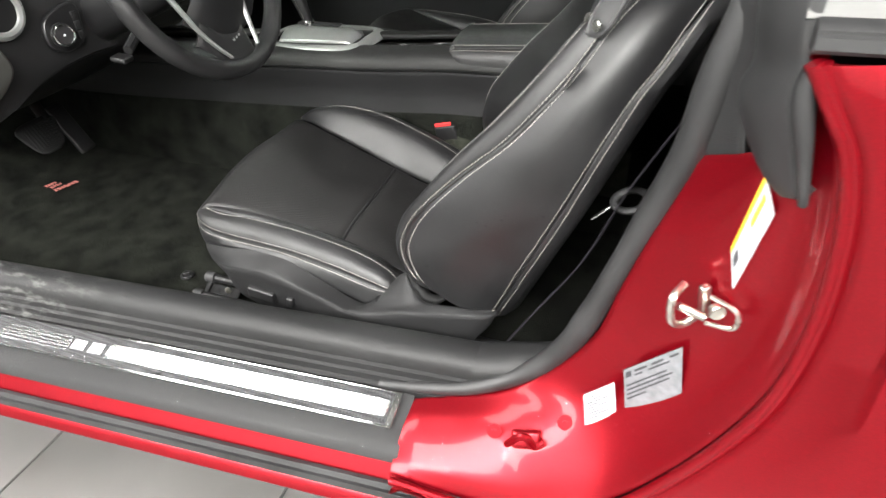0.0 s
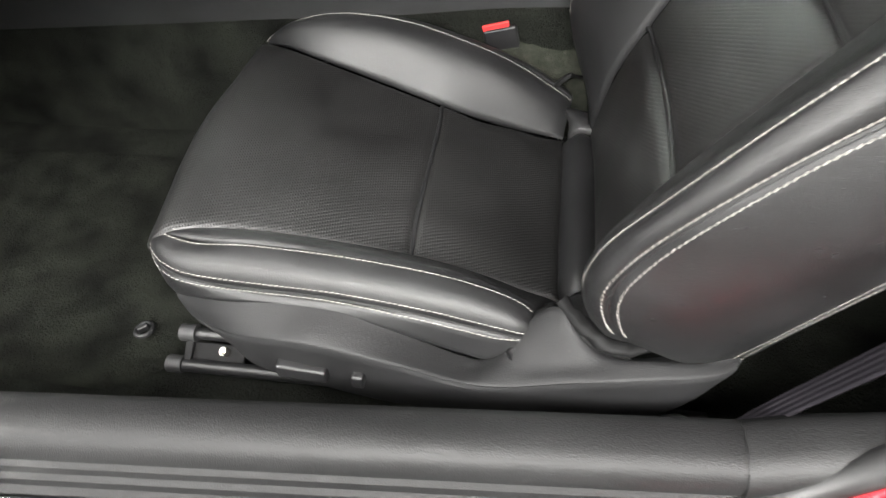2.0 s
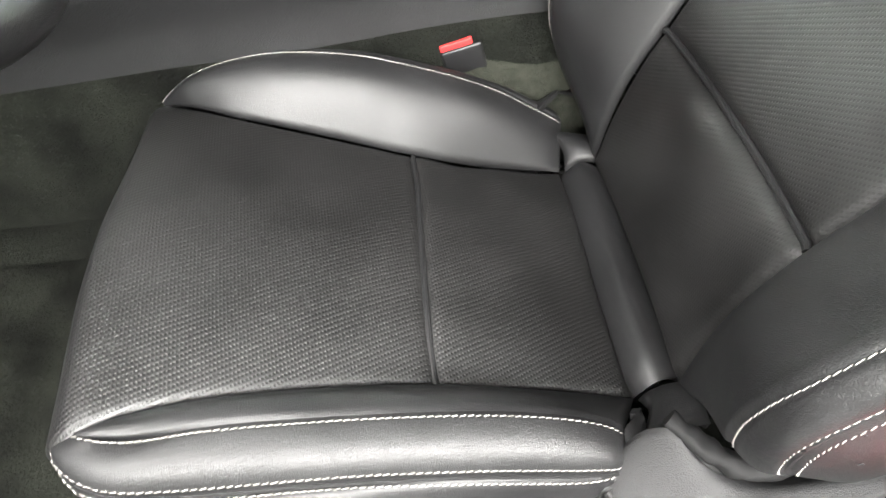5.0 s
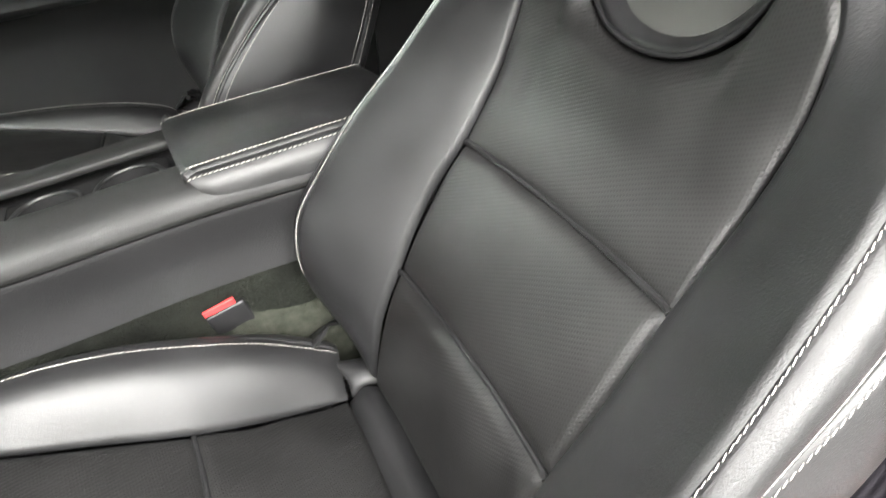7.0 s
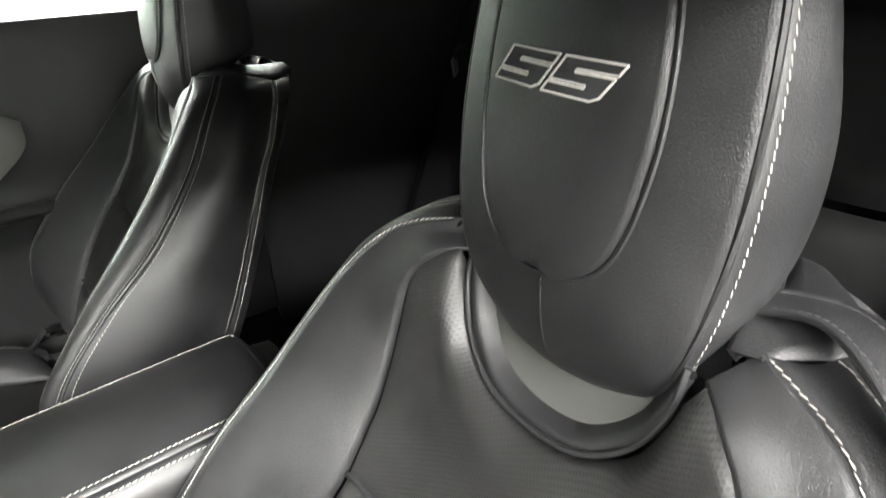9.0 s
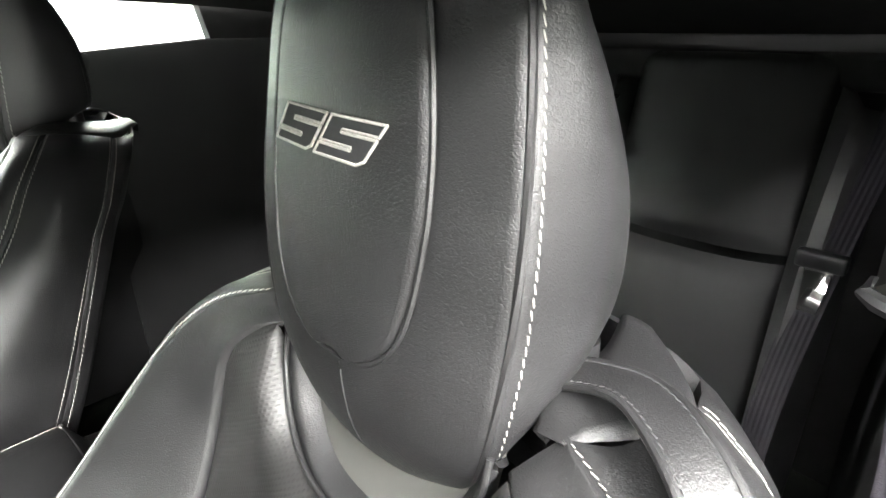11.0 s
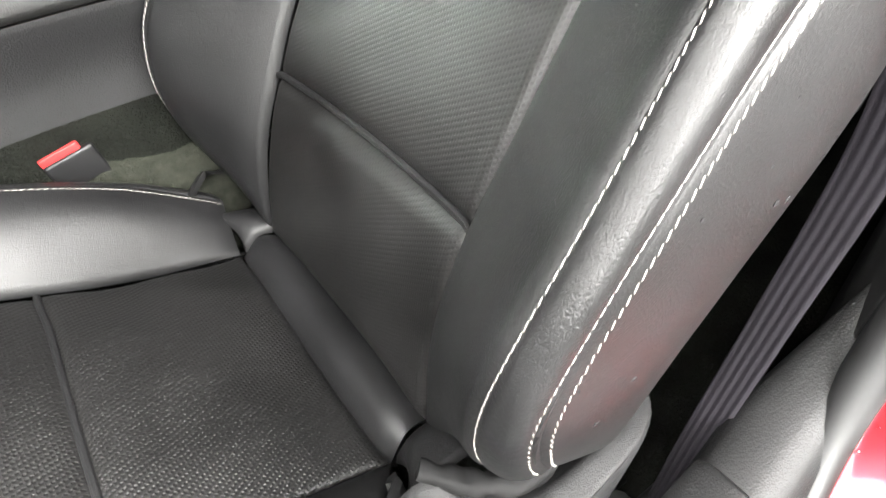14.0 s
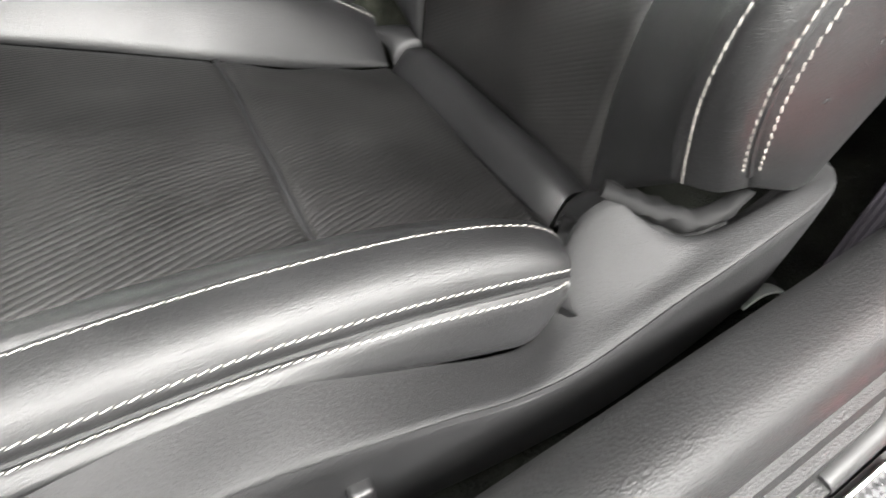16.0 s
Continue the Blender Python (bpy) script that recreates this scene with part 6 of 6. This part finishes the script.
# ---- footwell ----
def footwell():
    mat = thing("floor_mat", (-0.85, 0.36, 0.37), "dark carpet floor mat with faded red embroidered marks", "floor mat")
    rows = []
    for k in range(13):
        y = 0.122 + 0.038 * k
        near = max(0.0, 0.20 - y) / 0.078
        rear = -0.196 - 0.085 * (1 - math.sqrt(max(0.0, 1 - near * near)))
        rows.append([(x, y, 0.366 + 0.10 * max(0, -0.95 - x)) for x in [-1.12 + (rear + 1.12) * j / 8 for j in range(9)]])
    part("mat_base", Skin(rows, (0, 0, 1), 60, 24, tuck=0.005, radius=0.010, wall=0.006, ripple=0.003).mesh(), MAT, mat)
    for k in range(7):
        part("embroidered_mark", block((-0.868 + 0.0030 * k, 0.402 + 0.0085 * k, 0.3755), (0.017 - 0.002 * (k % 3), 0.0066, 0.0015), 0.0005, Euler((0, 0, radians(-20 + 9 * (k % 4)))).to_matrix(), 1), RED_PRINT, mat)
    for k in range(8):
        part("embroidered_mark", block((-0.892 - 0.020 * (k // 4) + 0.0020 * (k % 4), 0.410 + 0.0075 * (k % 4), 0.3755), (0.013 - 0.002 * (k % 2), 0.0056, 0.0015), 0.0005, Euler((0, 0, radians(-16 + 8 * (k % 3)))).to_matrix(), 1), RED_PRINT, mat)
    plug = thing("carpet_fastener", (-0.262, 0.208, 0.369), "round black carpet fastener on the floor", "fastener")
    part("collar", tube([(-0.262 + 0.011 * math.cos(a), 0.208 + 0.011 * math.sin(a), 0.372) for a in [k * math.pi / 6 for k in range(13)]], 0.0035, 30, 8, closed=True), PLASTIC_DARK, plug)
    part("knob", block((-0.262, 0.208, 0.376), (0.014, 0.007, 0.010), 0.002, Euler((0, 0, 0.7)).to_matrix()), PLASTIC_DARK, plug)
    pedal = thing("brake_pedal", (-0.86, 0.43, 0.50), "wide black rubber brake pedal on a steel arm", "pedal")
    turn = Euler((0, radians(-35), radians(-6))).to_matrix()
    mid, up = Vector((-0.85, 0.425, 0.527)), turn @ Vector((0, 0, 1))
    out = turn @ Vector((1, 0, 0))

    def span(v):
        # half width of the pad at height v, rounded at the corners
        end = math.sqrt(max(0.0, 1 - abs(v / 0.045) ** 5))
        return (0.050 + 0.30 * v) * (0.35 + 0.65 * end)

    levels = [0.045 * math.sin(math.pi * k / 24) for k in range(-12, 13)]
    ring = [mid + up * v + Vector((0, span(v), 0)) for v in levels] + [mid + up * v - Vector((0, span(v), 0)) for v in levels[::-1]]
    part("pad", slab(ring, 0.010, out, 0.0015), RUBBER, pedal)
    face = mid + out * 0.010
    for k in range(9):
        v = -0.032 + 0.008 * k
        part("rib", block(face + up * v, (0.003, 1.7 * span(v), 0.004), 0.0008, turn, 1), RUBBER, pedal)
    for k in range(9):
        part("rib", block(face + up * 0.002 + Vector((0, -0.036 + 0.009 * k, 0)), (0.0025, 0.004, 0.062), 0.0008, turn, 1), RUBBER, pedal)
    part("arm", tube([(-0.86, 0.46, 0.55), (-0.93, 0.48, 0.65), (-0.98, 0.49, 0.80)], 0.014, 14, 8, 0.5), PLASTIC_DARK, pedal)
    fast = thing("accelerator_pedal", (-0.95, 0.57, 0.45), "narrow black accelerator pedal", "pedal")
    part("pad", block((-0.95, 0.575, 0.47), (0.014, 0.05, 0.15), 0.006, Euler((0, radians(-30), 0)).to_matrix()), RUBBER, fast)


footwell()


def steering_wheel():
    ob = thing("steering_wheel", (-0.185, 0.40, 0.962), "black leather steering wheel with bright metal spoke trim", "steering wheel")
    c, tilt, big = Vector((-0.185, 0.40, 0.962)), radians(20), 0.190
    up, side = Vector((-math.sin(tilt), 0, math.cos(tilt))), Vector((0, 1, 0))
    axis = side.cross(up)

    def at(a, r, out=0.0):
        return c + r * (math.cos(a) * side + math.sin(a) * up) + axis * out

    part("rim", tube([at(k * math.pi / 16, big) for k in range(33)], 0.018, 96, 14, closed=True), LEATHER, ob)
    hub = Skin([[at(math.pi * 1.5 + f * 0.9, r, o) for f in (-1, -0.5, 0, 0.5, 1)] for r, o in ((0.035, 0.03), (0.09, 0.022), (0.135, 0.010))], axis, 20, 10, puff=0.006, tuck=0.004, wall=0.02)
    part("lower_hub", hub.mesh(), PLASTIC_DARK, ob)
    part("airbag_cover", disc(c + axis * 0.02, 0.075, 0.05, axis, 0.015), DASH, ob)
    for s in (-1, 1):
        if s < 0:
            line, wide = [(-0.125, -0.015), (-0.098, -0.095), (-0.076, -0.135), (-0.053, -0.164)], [0.011, 0.010, 0.009, 0.006]
        else:
            line, wide = [(0.052, -0.050), (0.040, -0.100), (0.034, -0.135), (0.029, -0.164)], [0.007, 0.006, 0.005, 0.004]
        part("spoke_trim", tube([c + side * a + up * b + axis * 0.022 for a, b in line], wide, 24, 10, 0.5), SILVER, ob, "bright metal spoke trim")
        part("side_spoke", tube([at(math.pi * 0.5 + s * math.pi * 0.5, 0.06), at(math.pi * 0.5 + s * math.pi * 0.5, big)], 0.014, 10, 8), PLASTIC_DARK, ob)
    part("rim_stitching", stitches([(at(math.pi * 1.5 + 0.5 + k * 0.02, big - 0.0155, 0.004), -(at(math.pi * 1.5 + 0.5 + k * 0.02, 1) - c)) for k in range(30)], 0.006, 0.004, 0.0016), THREAD, ob)
    edge = [(-0.100, -0.125), (-0.078, -0.148), (-0.053, -0.170), (0.0, -0.182), (0.032, -0.172)]
    part("spoke_filler", Skin([[c + side * a + up * b + axis * 0.010 for a, b in edge], [c + side * (a * 0.7 - 0.006) + up * (b * 0.72) + axis * 0.020 for a, b in edge]], axis, 20, 8, tuck=0.003, wall=0.012).mesh(), DASH, ob, "soft black lower spoke cover")
    for k in range(3):
        part("button_mark", disc(c + side * (-0.024 + 0.009 * k) + up * (-0.140 + 0.002 * k) + axis * 0.0215, 0.0022, 0.0012, axis, 0.0004), SILVER, ob)
    part("column", tube([c - axis * 0.02, c - axis * 0.22, c - axis * 0.5], [0.045, 0.055, 0.06], 12, 14), PLASTIC_DARK, ob)
    part("column_lever", tube([c - axis * 0.12 + Vector((0, -0.04, -0.05)), c - axis * 0.10 + Vector((0, -0.12, -0.09))], 0.009, 8, 8), PLASTIC_DARK, ob)


steering_wheel()


def light_switch():
    ob = thing("headlight_switch", (-0.44, 0.27, 0.80), "round headlight knob with a chrome ring on the dash", "switch")
    out = Vector((0.9, -0.3, 0.1)).normalized()
    c = Vector((-0.424, 0.277, 0.857))
    ring = sample([(-0.440, y, z) for y, z in ((0.246, 0.862), (0.252, 0.838), (0.280, 0.824), (0.318, 0.830), (0.328, 0.850), (0.333, 0.890), (0.322, 0.904), (0.285, 0.900), (0.256, 0.886), (0.246, 0.862))], 36)[:-1]
    part("housing", slab(ring, 0.011, (1, 0, 0), 0.002), PLASTIC_DARK, ob, "rounded black switch panel")
    for k in range(3):
        part("switch_key", block((-0.428, 0.3185, 0.846 + 0.018 * k), (0.003, 0.012, 0.014), 0.001), PLASTIC, ob)
    part("knob", disc(c, 0.022, 0.018, out, 0.004), PLASTIC_DARK, ob)
    across = Vector((0, 0, 1)).cross(out).normalized()
    rise = out.cross(across)
    part("ring", tube([c + out * 0.009 + 0.0175 * (math.cos(a) * across + math.sin(a) * rise) for a in [k * math.pi / 8 for k in range(17)]], 0.0018, 48, 8, closed=True), CHROME, ob, "chrome knob ring")
    part("pointer", disc(c + out * 0.010, 0.002, 0.002, out, 0.0005), WHITE_LABEL, ob)


light_switch()


# ---- rear seats ----
def rear_seat(y):
    ob = thing("rear_seat", (1.2, y, 0.40), "black leather rear bucket seat with a low backrest", "rear seat", "rear seats")

    def pad(name, pts, half, puff):
        rows = [[(x + 0.03 * abs(k) ** 3, y + k * half, z) for x, z in pts] for k in (-1, -0.6, 0, 0.6, 1)]
        part(name, Skin(rows, (-1, 0, 0.4), 20, 16, puff=puff, tuck=0.012, radius=0.025, wall=0.03).mesh(), LEATHER_REAR, ob)

    pad("backrest_lower", [(1.16, 0.50), (1.20, 0.66), (1.238, 0.835)], 0.155, 0.012)
    pad("backrest_upper", [(1.242, 0.850), (1.29, 0.98), (1.325, 1.085), (1.35, 1.12)], 0.155, 0.012)
    for s in (-1, 1):
        side = [[(x, y + s * 0.158, z) for x, z in ((1.13, 0.50), (1.215, 0.85), (1.30, 1.08))], [(x, y + s * 0.195, z) for x, z in ((1.09, 0.50), (1.185, 0.85), (1.28, 1.06))], [(x, y + s * 0.225, z) for x, z in ((1.18, 0.50), (1.27, 0.85), (1.35, 1.04))]]
        part("backrest_bolster", Skin(side, (-1, 0, 0.3), 24, 10, puff=0.006, tuck=0.006, wall=0.03).mesh(), LEATHER_REAR, ob)
    seat = [[(x, y + k * 0.21, z) for x, z in ((0.80, 0.42), (0.83, 0.52), (0.95, 0.54), (1.16, 0.50))] for k in (-1, -0.5, 0, 0.5, 1)]
    part("cushion", Skin(seat, (-0.3, 0, 1), 20, 14, puff=0.02, tuck=0.012, radius=0.025, wall=0.04).mesh(), LEATHER_REAR, ob)
    part("base", block((1.0, y, 0.44), (0.36, 0.40, 0.12), 0.02), LEATHER_REAR, ob)
    return ob


rear_seat(0.535)
rear_seat(1.055)


def rear_buckle():
    ob = thing("seat_belt", (1.18, 0.33, 0.5), "dark rear seat belt with a bright latch plate", "seat belt")
    mid = [(1.33, 0.30, 1.10), (1.25, 0.315, 0.98), (1.19, 0.325, 0.88), (1.13, 0.34, 0.72), (1.06, 0.34, 0.55)]
    belt_strip([(x - 0.01, y - 0.02, z) for x, y, z in mid], [(x + 0.01, y + 0.02, z) for x, y, z in mid], (-1, 0.2, 0.2), ob)
    part("latch_plate", slab([(1.165, 0.308, 0.885), (1.165, 0.340, 0.885), (1.145, 0.335, 0.835), (1.145, 0.313, 0.835)], 0.003, (-1, 0, 0), 0.0008), CHROME, ob, "bright steel latch plate")
    part("latch_handle", block((1.165, 0.324, 0.895), (0.016, 0.055, 0.022), 0.005), PLASTIC_DARK, ob)


rear_buckle()


# ---- water left from washing ----
def water_drops():
    """Small beads on the sill plate, the step and the lower jamb."""
    rng = random.Random(5)
    spots = []
    for k in range(150):
        x, o = rng.uniform(-0.44, 0.34), rng.choice((-0.052, -0.049, -0.010, -0.007)) + rng.uniform(-0.002, 0.002)
        spots.append((Vector((x, plate_line(x, o), 0.4385 + o * 0.30)), Vector((0, -0.29, 0.957)), rng.uniform(0.0008, 0.0022)))
    for k in range(60):
        x, o = rng.uniform(-0.30, 0.34), rng.uniform(-0.088, -0.062)
        spots.append((Vector((x, plate_line(x, o), 0.4305 - (-0.062 - o) * 0.35 - 0.0195)), Vector((0, -0.3, 0.95)), rng.uniform(0.0006, 0.0016)))
    for k in range(110):
        j, i = rng.randrange(1, len(JAMB.us) - 2), rng.randrange(1, 44)
        spots.append((JAMB.grid[j][i].lerp(JAMB.grid[j + 1][i], rng.random()), JAMB.nrm[j][i], rng.uniform(0.0010, 0.0026)))
    bm = bmesh.new()
    for at, up, r in spots:
        side = up.orthogonal().normalized()
        other = up.cross(side)
        top = bm.verts.new(at + up * r * 0.7)
        rings = []
        for h, w in ((0.5, 0.6), (-0.15, 1.0)):
            rings.append([bm.verts.new(at + up * r * h + (side * math.cos(a) + other * math.sin(a)) * r * w) for a in [k * math.pi / 4 for k in range(8)]])
        for k in range(8):
            bm.faces.new((top, rings[0][k], rings[0][(k + 1) % 8]))
            bm.faces.new((rings[0][k], rings[1][k], rings[1][(k + 1) % 8], rings[0][(k + 1) % 8]))
    bmesh.ops.recalc_face_normals(bm, faces=bm.faces[:])
    tagged(part("water_drops", bm, WATER), "small clear water drops on the sill plate and jamb", "water drops", "", "stuff")


water_drops()


# ---- floor tiles ----
def tiles():
    me = None
    for i in range(-5, 6):
        for j in range(-5, 3):
            if me is None:
                bm = block((0, 0, -0.004), (0.594, 0.594, 0.012), 0.0015, segments=1)
                me = bpy.data.meshes.new("floor_tile")
                bm.to_mesh(me)
                bm.free()
                me.materials.append(TILE)
            ob = new("floor_tile", me)
            ob.parent = ground
            ob.location = (-0.27 + 0.6 * i, 0.02 + 0.6 * j, 0.004)


tiles()
